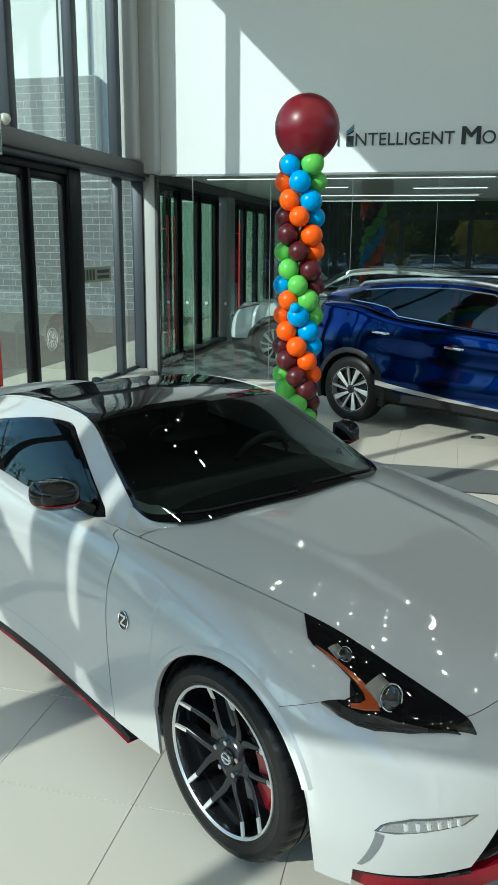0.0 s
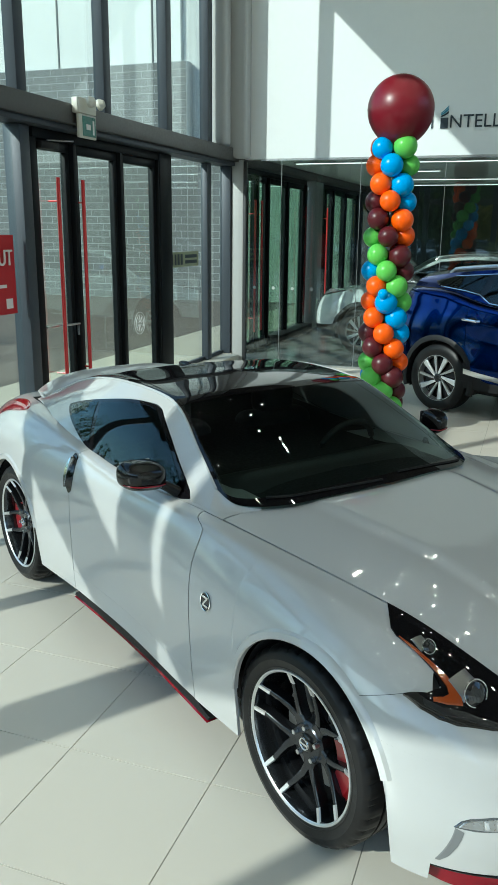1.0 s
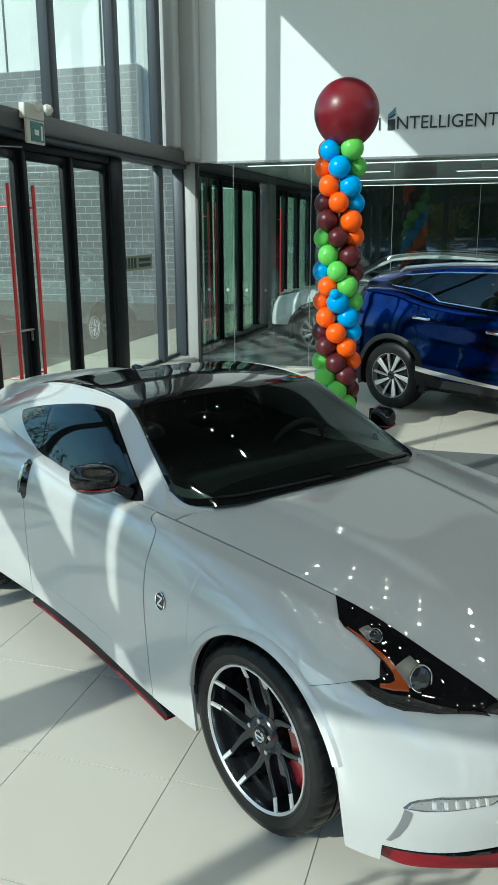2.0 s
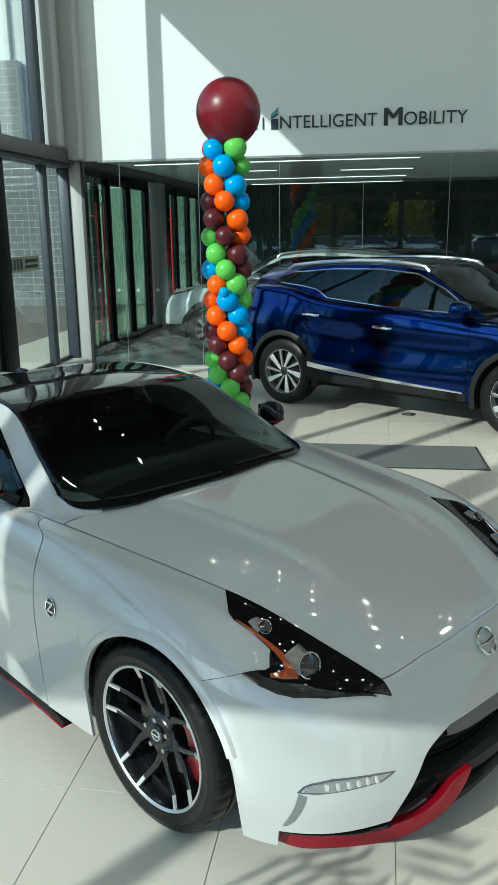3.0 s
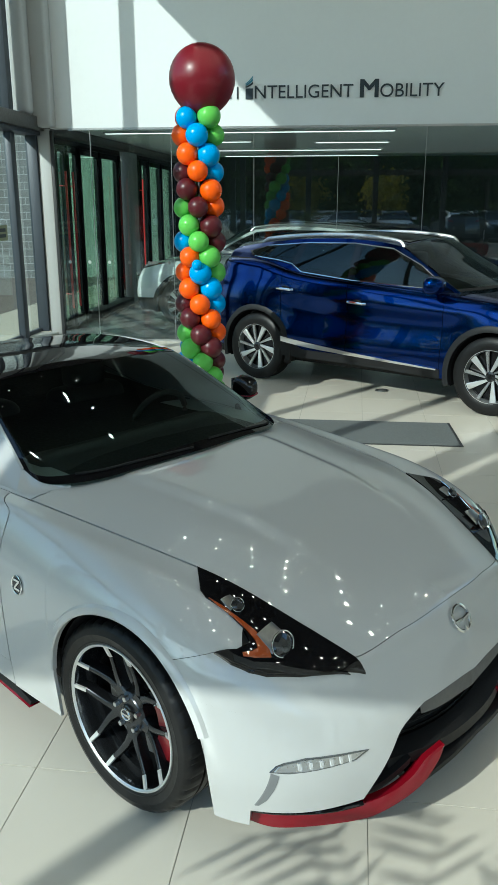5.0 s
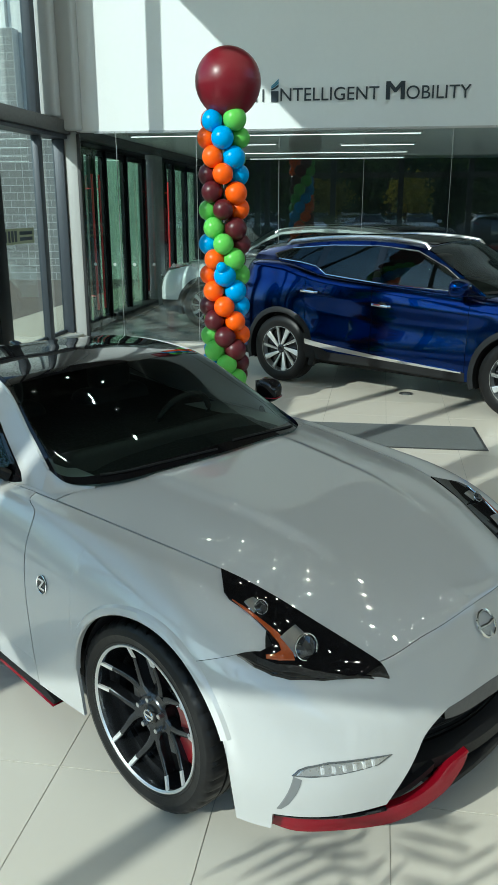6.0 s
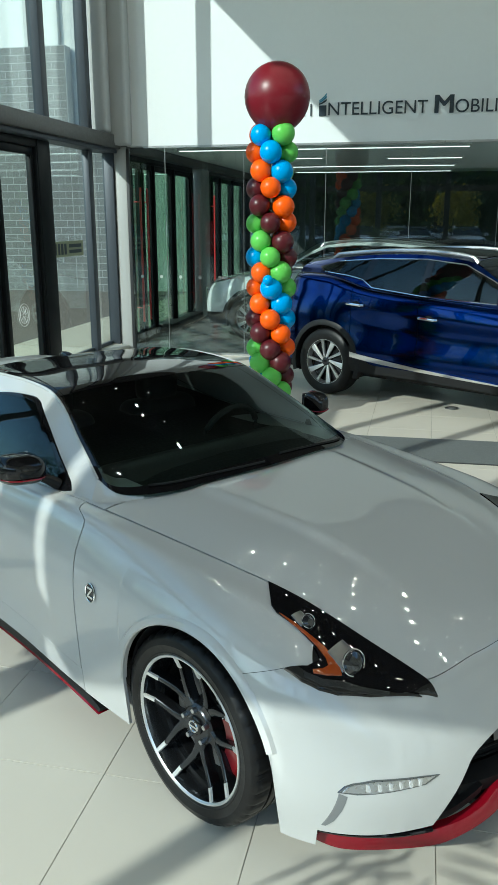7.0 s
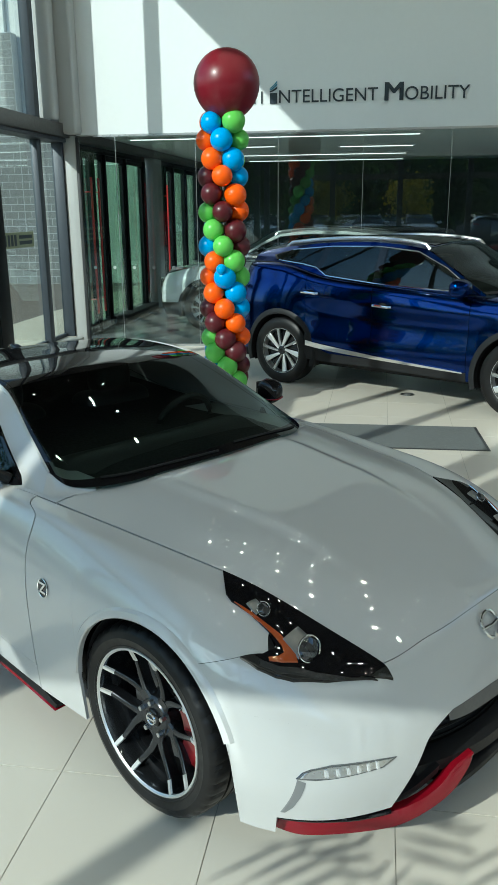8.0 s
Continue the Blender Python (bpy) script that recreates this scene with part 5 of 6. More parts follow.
S_SIDE = Loft(
    [(-.42, .82, 1.14), (-.85, .835, 1.155), (-1.17, .84, 1.17), (-1.7, .845, 1.198), (-2.3, .84, 1.25), (-2.9, .80, 1.37), (-3.4, .70, 1.38)],
    [(-.42, .815, 1.145), (-.85, .79, 1.28), (-1.17, .765, 1.38), (-1.7, .755, 1.42), (-2.3, .745, 1.43), (-2.9, .70, 1.47), (-3.38, .65, 1.44)],
    [(-.42, .81, 1.15), (-.85, .735, 1.40), (-1.17, .68, 1.56), (-1.7, .65, 1.615), (-2.3, .635, 1.605), (-2.9, .61, 1.55), (-3.36, .59, 1.48)])
S_TOP = Loft(
    [(-.42, .81, 1.15), (-.85, .735, 1.40), (-1.17, .68, 1.56), (-1.7, .65, 1.615), (-2.3, .635, 1.605), (-2.9, .61, 1.55), (-3.36, .59, 1.48)],
    [(-.22, .46, 1.17), (-.72, .40, 1.41), (-1.08, .36, 1.60), (-1.7, .35, 1.655), (-2.3, .34, 1.645), (-2.9, .33, 1.60), (-3.45, .33, 1.52)],
    [(-.15, 0, 1.18), (-.68, 0, 1.42), (-1.05, 0, 1.615), (-1.7, 0, 1.67), (-2.3, 0, 1.66), (-2.9, 0, 1.615), (-3.5, 0, 1.53)])


def suv_wheel(parent, centre, turn):
    w = part("wheel", lathe([(0.20, 0.02), (0.245, 0.03), (0.245, 0.11)], 40), "black_gloss", parent)
    w.location = centre
    width, f = 0.235, -0.1175
    prof = [(0.25, -0.105), (0.275, -0.116), (0.32, -0.1175), (0.358, -0.11), (0.378, -0.095), (0.383, -0.07), (0.383, 0.07), (0.378, 0.095), (0.32, 0.1175), (0.25, 0.105)]
    part("tyre", lathe(prof, 64), "rubber", w)
    part("rim", lathe([(0.268, f + 0.016), (0.265, f + 0.008), (0.257, f + 0.008), (0.25, f + 0.03), (0.245, f + 0.10)], 56), "machined", w)
    for k in range(10):
        a = turn + k * 2 * math.pi / 10
        wide = k % 2 == 0
        sp = bmesh.new()
        if wide:
            spoke_arm(sp, a, 0.045, a - radians(24), 0.253, 0.024, 0.068, f + 0.03, f + 0.013, 0.03)
            part("spoke", sp, "machined", w)
        else:
            spoke_arm(sp, a, 0.045, a - radians(24), 0.253, 0.018, 0.040, f + 0.034, f + 0.017, 0.03)
            part("spoke", sp, "alu", w)
    part("backing", lathe([(0.0, f + 0.075), (0.24, f + 0.075), (0.247, f + 0.085)], 40), "black_gloss", w)
    part("hub_cap", lathe([(0.0, f + 0.014), (0.028, f + 0.016), (0.034, f + 0.026), (0.05, f + 0.03), (0.056, f + 0.06)], 32), "gun", w)
    part("hub_centre", lathe([(0.0, f + 0.011), (0.018, f + 0.012), (0.022, f + 0.017)], 24), "black_gloss", w)
    return w


def build_suv(m, paint, label):
    c = thing("sport_utility_car", label, "car", m)
    B = S_BODY
    ARCH = [(0.0, 0.385, 0.435), (-2.825, 0.385, 0.435)]
    for side in (-1, 1):
        us = edge_samples(0, 9, 130, B, ARCH, 0.5)
        lo = arch_start(B, us, ARCH)
        # near-black sheet under the paint, so that panel gaps look shaded
        part("inner_shell", panel(B, us, np.maximum(arch_start(B, us, [(x, z, r + 0.01) for x, z, r in ARCH]), 0.03), 6.0, 30, side, fold=0, lift=-0.012), "void", c)
        g = 0.006
        for nm, a, b, v0, v1 in (("front_wing", 0.0, 4.0, 0.0, 4.0), ("front_door", 4.0, 5.0, 0.42, 4.0), ("rear_door", 5.0, 6.35, 0.42, 4.0), ("rear_quarter", 6.35, 9.0, 0.0, 4.0)):
            us = edge_samples(a + g, b - g, 60 if "rear_q" in nm or "wing" in nm else 26, B, ARCH, 0.5)
            lo = np.maximum(arch_start(B, us, ARCH), v0)
            part(nm, panel(B, us, lo, v1, 26, side, fold=0.025), paint, c)
        us = np.linspace(4.0, 6.35, 40)
        part("sill_cladding", panel(B, us, 0.0, 0.42, 6, side, lift=0.006), "grey_plastic", c)
        us = np.linspace(4.05, 6.3, 36)
        low = 0.40 + 0.28 * ((us - 4.05) / 2.25) ** 1.5
        part("sill_chrome", panel(B, us, low, low + 0.06 + 0.17 * np.sin((us - 4.05) / 2.25 * math.pi * 0.62), 6, side, fold=0.018, lift=0.016), "chrome", c, "broad chrome strip along the sill")
        part("arch_cladding", panel(B, np.linspace(5.75, 6.33, 12), 0.42, 0.42 + 0.75 * (np.linspace(0, 1, 12) ** 1.4), 6, side, lift=0.010), "grey_plastic", c)
        for cx in (0.0, -2.825):
            lip = bmesh.new()
            rows = []
            for k in range(33):
                a = radians(-18) + k * radians(216) / 32
                y = 0.955 - 0.02 * abs(math.cos(a)) ** 2
                rows.append([lip.verts.new((cx + r * math.cos(a), side * (y + o), 0.385 + r * math.sin(a))) for r, o in ((0.425, -0.06), (0.43, 0.016), (0.465, 0.018), (0.49, 0.004), (0.49, -0.04))])
            for a, b in zip(rows, rows[1:]):
                for q in range(4):
                    lip.faces.new((a[q], a[q + 1], b[q + 1], b[q]))
            part("arch_trim", lip, "grey_plastic", c)
            well = bmesh.new()
            rows = []
            for k in range(21):
                a = radians(-20) + k * radians(220) / 20
                rows.append([well.verts.new((cx + 0.44 * math.cos(a), side * y, 0.385 + 0.44 * math.sin(a))) for y in (0.90, 0.5)])
            for a, b in zip(rows, rows[1:]):
                well.faces.new((a[0], b[0], b[1], a[1]))
            well.faces.new([r[1] for r in rows])
            part("wheel_well", well, "void", c)
        part("lower_bumper", panel(B, np.linspace(0.0, 1.95, 24), 0.0, 0.85, 8, side, lift=0.007), "grey_plastic", c)
        part("nose_panel", panel(B, np.linspace(0.0, 0.8, 14), 0.95, 2.6, 10, side, lift=0.007), "black_gloss", c)
        part("cabin_side", panel(S_SIDE, np.linspace(0, 6, 50), 0.0, 2.0, 16, side, fold=0), paint, c)
        tree = loft_tree(S_SIDE, side, 120, 40)

        def flat(a, b):
            return (a, side * 2.0, b)
        whole = [(-.52, 1.160), (-1.10, 1.178), (-1.63, 1.200), (-2.27, 1.255), (-2.42, 1.335), (-2.62, 1.368), (-3.02, 1.405), (-3.1, 1.45), (-2.85, 1.515), (-2.3, 1.562), (-1.7, 1.575), (-1.22, 1.535), (-.87, 1.385)]
        part("window_surround", overlay(tree, whole, flat, (0, -side, 0), 0.005, 0.01, 0.08), "black_gloss", c)
        for nm, poly in (("front_glass", [(-.60, 1.175), (-1.58, 1.212), (-1.58, 1.558), (-1.24, 1.522), (-.88, 1.367)]), ("rear_glass", [(-1.68, 1.218), (-2.26, 1.268), (-2.36, 1.31), (-2.30, 1.545), (-1.68, 1.562)]), ("quarter_glass", [(-2.44, 1.355), (-3.0, 1.415), (-3.06, 1.445), (-2.85, 1.5), (-2.40, 1.54)])):
            part(nm, overlay(tree, poly, flat, (0, -side, 0), 0.008, 0.004, 0.08), "car_glass", c, "dark tinted side glass")
        def trace(pts, n=8, lift=0.008):
            out = []
            for (a, b), (d, e) in zip(pts, pts[1:]):
                for k in range(n):
                    x, z = a + (d - a) * k / n, b + (e - b) * k / n
                    hit, nn, _, _ = tree.ray_cast(Vector(flat(x, z)), Vector((0, -side, 0)))
                    if hit:
                        out.append(hit + Vector((0, side * lift, 0)))
            return out
        part("window_chrome", tube(trace(whole[:7]), 0.009, 6), "chrome", c, "chrome strip under the windows")
        part("window_chrome", tube(trace(whole[8:] + whole[:1]), 0.008, 6), "chrome", c, "chrome strip over the windows")
        part("pillar_trim", overlay(tree, [(-1.59, 1.205), (-1.675, 1.207), (-1.675, 1.57), (-1.59, 1.565)], flat, (0, -side, 0), 0.010, 0.004, 0.1), "black_gloss", c)
        rail = [(p[0], side * p[1], p[2] + h) for p, h in zip(S_TOP.at(np.linspace(1.9, 5.2, 24), np.full(24, 0.12)), [0.0] + [0.035] * 22 + [0.0])]
        part("roof_rail", tube(rail, 0.022, 8), "alu", c, "silver roof rail")
        bt = loft_tree(B, side, 160, 50)
        for x, z in ((-1.50, 0.985), (-2.42, 1.075)):
            hit, nn, _, _ = bt.ray_cast(Vector((x, side * 2, z)), Vector((0, -side, 0)))
            # flat near-black oval: the shade of the grip recess as colour, no hollow
            cup = bmesh.new()
            bmesh.ops.create_uvsphere(cup, u_segments=16, v_segments=8, radius=1)
            for v in cup.verts:
                v.co = Vector((x + 0.06 * v.co.x, hit.y + side * 0.004 * v.co.y, z + 0.03 * v.co.z))
            h = part("door_handle", cup, "void", c)
            part("grip", tube([(x - 0.10, hit.y + side * 0.008, z + 0.004), (x - 0.09, hit.y + side * 0.035, z + 0.004), (x, hit.y + side * 0.042, z), (x + 0.09, hit.y + side * 0.035, z - 0.006), (x + 0.10, hit.y + side * 0.008, z - 0.006)], 0.017, 8), "chrome", h, "chrome door grip")
        mir = bmesh.new()
        bmesh.ops.create_uvsphere(mir, u_segments=24, v_segments=14, radius=1)
        for v in mir.verts:
            x = v.co.x * (0.13 if v.co.x > 0 else 0.06)
            sg = lambda t: math.copysign(abs(t) ** 0.7, t)
            v.co = Vector((-0.62 + x, side * (1.02 + 0.135 * sg(v.co.y)), 1.222 + 0.088 * sg(v.co.z)))
        mr = part("door_mirror", mir, paint, c)
        part("mirror_foot", tube([(-0.62, side * 0.84, 1.15), (-0.62, side * 0.93, 1.165), (-0.62, side * 1.0, 1.18)], 0.03, 8), "black_plastic", mr)
        def top(a, b):
            return (a, side * b, 2.5)
        head = [(.30, .83), (.48, .79), (.66, .66), (.80, .44), (.76, .42), (.62, .56), (.44, .70)]
        hl = part("headlight", overlay(bt, head, top, (0, 0, -1), 0.006, 0.03, 0.05), "lamp_bowl", c, "clear swept-back headlight")
        part("indicator", overlay(bt, [(.34, .815), (.46, .785), (.55, .715), (.45, .74)], top, (0, 0, -1), 0.012, 0.004, 0.05), "amber", hl)
        part("tail_lamp", overlay(bt, [(-3.42, 1.26), (-3.50, 1.25), (-3.57, 1.22), (-3.62, 1.13), (-3.50, 1.16)], flat, (0, -side, 0), 0.01, 0.03, 0.06), "tail", c)
    part("bonnet", panel(B, np.linspace(0, 4.0, 50), 4.012, 6.0, 16, full=True, edges="dlr"), paint, c)
    part("windscreen", panel(S_TOP, np.linspace(0.02, 1.96, 24), 0.05, 2.0, 12, full=True, fold=0.006, lift=0.004, edges="dlr"), "car_glass", c, "dark windscreen")
    part("cowl_panel", panel(S_TOP, np.linspace(0.0, 0.08, 4), 0.0, 2.0, 12, full=True, fold=0, lift=0.008), "black_plastic", c)
    part("roof", panel(S_TOP, np.linspace(2.0, 6.0, 50), 0.0, 2.0, 16, full=True, edges="dlr"), paint, c)
    part("sunroof", panel(S_TOP, np.linspace(2.08, 4.4, 30), 0.55, 2.0, 10, full=True, lift=0.006), "black_gloss", c, "black panoramic glass roof")
    grille = bmesh.new()
    for k in range(6):
        tube([(0.965 - 0.19 * (w / 0.6) ** 2, w, 0.52 + 0.05 * k) for w in np.linspace(-0.5, 0.5, 15)], 0.012, 6, grille)
    part("grille", grille, "black_gloss", c)
    part("grille_trim", tube([(0.97 - 0.19 * (w / 0.6) ** 2, w, 0.84 - 0.40 * (1 - abs(w) / 0.36)) for w in np.linspace(-0.36, 0.36, 17)], 0.02, 8), "chrome", c)
    part("interior", box(-3.2, -0.45, -0.72, 0.72, 0.4, 1.13, 0.05), "interior", c)
    part("underbody", box(-3.6, 0.6, -0.75, 0.75, 0.24, 0.42, 0.02), "void", c)
    for x in (-1.35, -2.35):
        for y in (-0.38, 0.38):
            part("seat", box(x - 0.25, x - 0.08, y - 0.22, y + 0.22, 0.9, 1.45, 0.06), "interior", c)
    for cx in (0.0, -2.825):
        wheel = suv_wheel(c, (cx, -0.83, 0.383), 0.3)
        pair = {}
        for src in (wheel, *wheel.children_recursive):
            cp = src.copy()
            scene.collection.objects.link(cp)
            pair[src] = cp
            if src is wheel:
                cp.rotation_euler, cp.location = (0, 0, math.pi), (cx, 0.83, 0.383)
            else:
                cp.parent = pair[src.parent]
    return c


blue_car = build_suv(pose(1.892, 8.602, 0, 0, 0, -30.63), "blue", "deep blue sport utility car with chrome trim and a red bow")
silver_car = build_suv(pose(-2.75, 14.15, -0.006, 0, 0, 180), "silver", "silver sport utility car standing behind the glass partition")
# cars on the lot outside
lot = [build_suv(pose(x, -23.0, -0.06, 0, 0, 86), paint, words) for x, paint, words in (
    (-6.5, "grey_car", "dark grey car parked on the lot outside"), (-3.6, "white_car", "white car parked on the lot outside"),
    (2.2, "silver", "silver car parked on the lot outside"))]
for car in lot:
    tagged(car, group="cars parked outside")
for k, (x, y) in enumerate(((-12.5, -23), (-9.5, -23.3), (-0.7, -23.2), (5.0, -23), (7.9, -23.4), (10.8, -23.1), (13.7, -23.3), (-11, -30), (-8, -30.3), (-2, -30.1), (1, -30), (6.5, -30.2), (12, -30))):
    copy_thing(lot[(k * 2 + k // 4) % 3], pose(x, y, -0.06, 0, 0, (84 + 3 * (k % 3)) - 180 * (k % 2)))


# ---- lettering on the white wall ----
def lettering(name, text, x0, x1, z0, height, y, mat, parent, bold=0.0):
    cu = bpy.data.curves.new(name, "FONT")
    cu.body, cu.extrude, cu.offset = text, 0.02, bold
    tmp = new(name, cu)
    bpy.context.view_layer.update()
    me = bpy.data.meshes.new_from_object(tmp.evaluated_get(bpy.context.evaluated_depsgraph_get()))
    bpy.data.objects.remove(tmp)
    xs = [v.co.x for v in me.vertices]
    ys = [v.co.y for v in me.vertices]
    sx, sy = (x1 - x0) / (max(xs) - min(xs)), height / (max(ys) - min(ys))
    for v in me.vertices:
        v.co = Vector((x0 + (v.co.x - min(xs)) * sx, y - 0.012 + (0.012 if v.co.z < 0 else 0), z0 + (v.co.y - min(ys)) * sy))
    me.materials.clear()
    me.materials.append(M[mat])
    ob = new(name, me)
    ob.parent = parent
    return ob


sign = thing("wall_sign", "dark raised lettering on the white wall panel", "sign")
lettering("letters", "NTELLIGENT", -1.348, -0.022, 3.345, 0.165, WY - 0.004, "lettering", sign)
lettering("letters", "OBILITY", 0.335, 1.168, 3.342, 0.165, WY - 0.004, "lettering", sign)
for k in (0, 1, 2):
    lettering("letters", "M", 0.065 + 0.010 * k, 0.295 + 0.010 * k, 3.340, 0.225, WY - 0.004 - 0.001 * k, "lettering", sign)
part("initial", box(-1.475, -1.375, WY - 0.016, WY - 0.004, 3.34, 3.475), "lettering", sign)
for k, (a, b) in enumerate(((0.0, 0.028), (0.042, 0.066), (0.080, 0.10))):
    arc = bmesh.new()
    rows = []
    for j in range(9):
        s = j / 8
        x = -1.475 + 0.10 * s
        z = 3.485 + 0.045 * s ** 1.6
        rows.append([arc.verts.new((x, WY - yy, z + zz * (0.55 + 0.45 * s))) for yy, zz in ((0.016, a), (0.016, b), (0.004, b), (0.004, a))])
    for p, q in zip(rows, rows[1:]):
        for i in range(4):
            arc.faces.new((p[i], p[(i + 1) % 4], q[(i + 1) % 4], q[i]))
    part("arc", arc, "lettering" if k == 0 else "cyan", sign, "dark and cyan curved stripe")
for x in (-1.69, -1.595):
    part("bar", box(x, x + 0.018, WY - 0.016, WY - 0.004, 3.345, 3.50), "lettering", sign)

# ---- balloon column ----
column = thing("balloon_column", "twisted column of blue, green, orange and maroon balloons on the floor", "balloons", pose(-1.405, 7.90, 0))
FRONT, SIDE = Vector((0.176, -0.984, 0)), Vector((0.984, 0.176, 0))


def balloon_mesh(name, r, mat, stretch=1.06):
    bm = bmesh.new()
    bmesh.ops.create_uvsphere(bm, u_segments=28, v_segments=18, radius=r)
    for v in bm.verts:
        t = v.co.z / r
        if t < 0:
            v.co.x *= 1 - 0.10 * t * t
            v.co.y *= 1 - 0.10 * t * t
            v.co.z *= stretch + 0.05
    lathe([(0.003, -r * (stretch + 0.06)), (r * 0.11, -r * (stretch + 0.13)), (r * 0.05, -r * (stretch + 0.02))], 10, "z", bm)
    for f in bm.faces:
        f.smooth = True
    me = bpy.data.meshes.new(name)
    bm.to_mesh(me)
    bm.free()
    me.materials.append(M[mat])
    return me


rng = random.Random(4)
skins = [balloon_mesh("balloon", 0.104, k) for k in ("b_blue", "b_green", "b_maroon", "b_orange")]
for k in range(18):
    z = 2.745 - 0.1605 * min(k, 7) - 0.1455 * max(k - 7, 0)      # the lower rings are pressed closer
    for j in range(4):
        phi = radians((-45 if k % 2 == 0 else -90) + 90 * j + rng.uniform(-5, 5))
        idx = (j - (k // 2 if k % 2 == 0 else (k + 1) // 2)) % 4
        if (k, j) == (8, 0):
            idx = 3
        out = (FRONT * math.cos(phi) + SIDE * math.sin(phi)).normalized()
        ob = new("balloon", skins[idx])
        ob.parent = column
        s = rng.uniform(0.93, 1.06)
        place = out * (0.145 + rng.uniform(-0.008, 0.008)) + Vector((0, 0, z + rng.uniform(-0.012, 0.012)))
        # the knot points to the pole
        m = Matrix.Translation(place) @ (out + Vector((0, 0, rng.uniform(-0.15, 0.15)))).to_track_quat("Z", "Y").to_matrix().to_4x4()
        ob.matrix_basis = m @ Matrix.Diagonal((s, s, s * 0.97, 1))
mini = new("balloon", balloon_mesh("balloon", 0.05, "b_blue"))
mini.parent = column
mini.location = FRONT * 0.22 + SIDE * -0.03 + Vector((0, 0, 1.42))
big = new("large_balloon", balloon_mesh("large_balloon", 0.305, "b_big", 1.02))
big.parent = column
big.location = (0.045, 0.0, 3.075)
tagged(big, "large glossy maroon balloon")
part("pole", tube([(0, 0, 0.02), (0, 0, 2.9)], 0.014, 10), "alu", column)
part("base_plate", lathe([(0.0, 0.0), (0.19, 0.0), (0.19, 0.016), (0.02, 0.024), (0.0, 0.024)], 36, "z"), "dark_trim", column)

# ---- floor mat ----
mat_ob = thing("floor_mat", "flat grey entrance mat with a dark rubber edge on the tiles", "mat")
mp = [(1.07, 6.70), (1.03, 7.46), (-1.05, 7.40), (-1.0, 6.64)]
def slab(pts, z0, z1):
    bm = bmesh.new()
    lo, hi = [bm.verts.new((x, y, z0)) for x, y in pts], [bm.verts.new((x, y, z1)) for x, y in pts]
    bm.faces.new(lo[::-1])
    bm.faces.new(hi)
    for i in range(len(pts)):
        bm.faces.new((lo[i], lo[(i + 1) % len(pts)], hi[(i + 1) % len(pts)], hi[i]))
    return bm
part("rubber_edge", slab(mp, 0.0005, 0.006), "dark_trim", mat_ob)
cx, cy = sum(p[0] for p in mp) / 4, sum(p[1] for p in mp) / 4
part("carpet", slab([(cx + (x - cx) * 0.975, cy + (y - cy) * 0.95) for x, y in mp], 0.006, 0.011), "mat", mat_ob)
for x, y in ((0.44, 8.79), (2.1, 5.6), (-3.2, 5.4)):
    fd = thing("floor_box", "small round metal floor socket in a tile", "floor box", pose(x, y, 0))
    part("ring", lathe([(0.0, 0.0008), (0.055, 0.0008), (0.06, 0.004), (0.075, 0.004), (0.078, 0.0002)], 32, "z"), "alu", fd)
    part("lid", lathe([(0.0, 0.0035), (0.04, 0.0035), (0.042, 0.001)], 24, "z"), "machined", fd)

# ---- red bow on the blue car ----
bow = thing("ribbon_bow", "large red ribbon bow lying on the blue bonnet", "bow", blue_car.matrix_basis @ pose(-0.02, 0.33, 1.115, 0, 0, 38))
for k in range(7):
    a = 2 * math.pi * k / 7
    loop = bmesh.new()
    rows = []
    for j in range(17):
        t = 2 * math.pi * j / 16
        r = 0.10 + 0.10 * (1 - math.cos(t)) / 1.0 * 0.5 + 0.06
        rr = 0.02 + 0.31 * math.sin(t / 2)
        z = 0.06 + 0.10 * math.sin(t) + 0.07 * math.sin(t / 2)
        wv = 0.105 * (0.55 + 0.5 * math.sin(t / 2))
        c, s = math.cos(a), math.sin(a)
        rows.append([loop.verts.new((c * rr - s * w, s * rr + c * w, z)) for w in (-wv, 0, wv)])
    for p, q in zip(rows, rows[1:]):
        for i in range(2):
            loop.faces.new((p[i], p[i + 1], q[i + 1], q[i]))
    bmesh.ops.solidify(loop, geom=loop.faces[:], thickness=0.004)
    part("loop", loop, "fabric", bow)
knot = bmesh.new()
bmesh.ops.create_uvsphere(knot, u_segments=16, v_segments=10, radius=0.07)
for v in knot.verts:
    v.co.z = v.co.z * 0.7 + 0.09
part("knot", knot, "fabric", bow)
for a in (0.4, 2.6):
    tail = bmesh.new()
    rows = []
    for j in range(9):
        t = j / 8
        c, s = math.cos(a), math.sin(a)
        rr = 0.05 + 0.42 * t
        rows.append([tail.verts.new((c * rr - s * w, s * rr + c * w, 0.05 - 0.03 * t + 0.012 * math.sin(t * 9))) for w in (-0.06, 0.06)])
    for p, q in zip(rows, rows[1:]):
        tail.faces.new((p[0], p[1], q[1], q[0]))
    bmesh.ops.solidify(tail, geom=tail.faces[:], thickness=0.004)
    part("tail", tail, "fabric", bow)

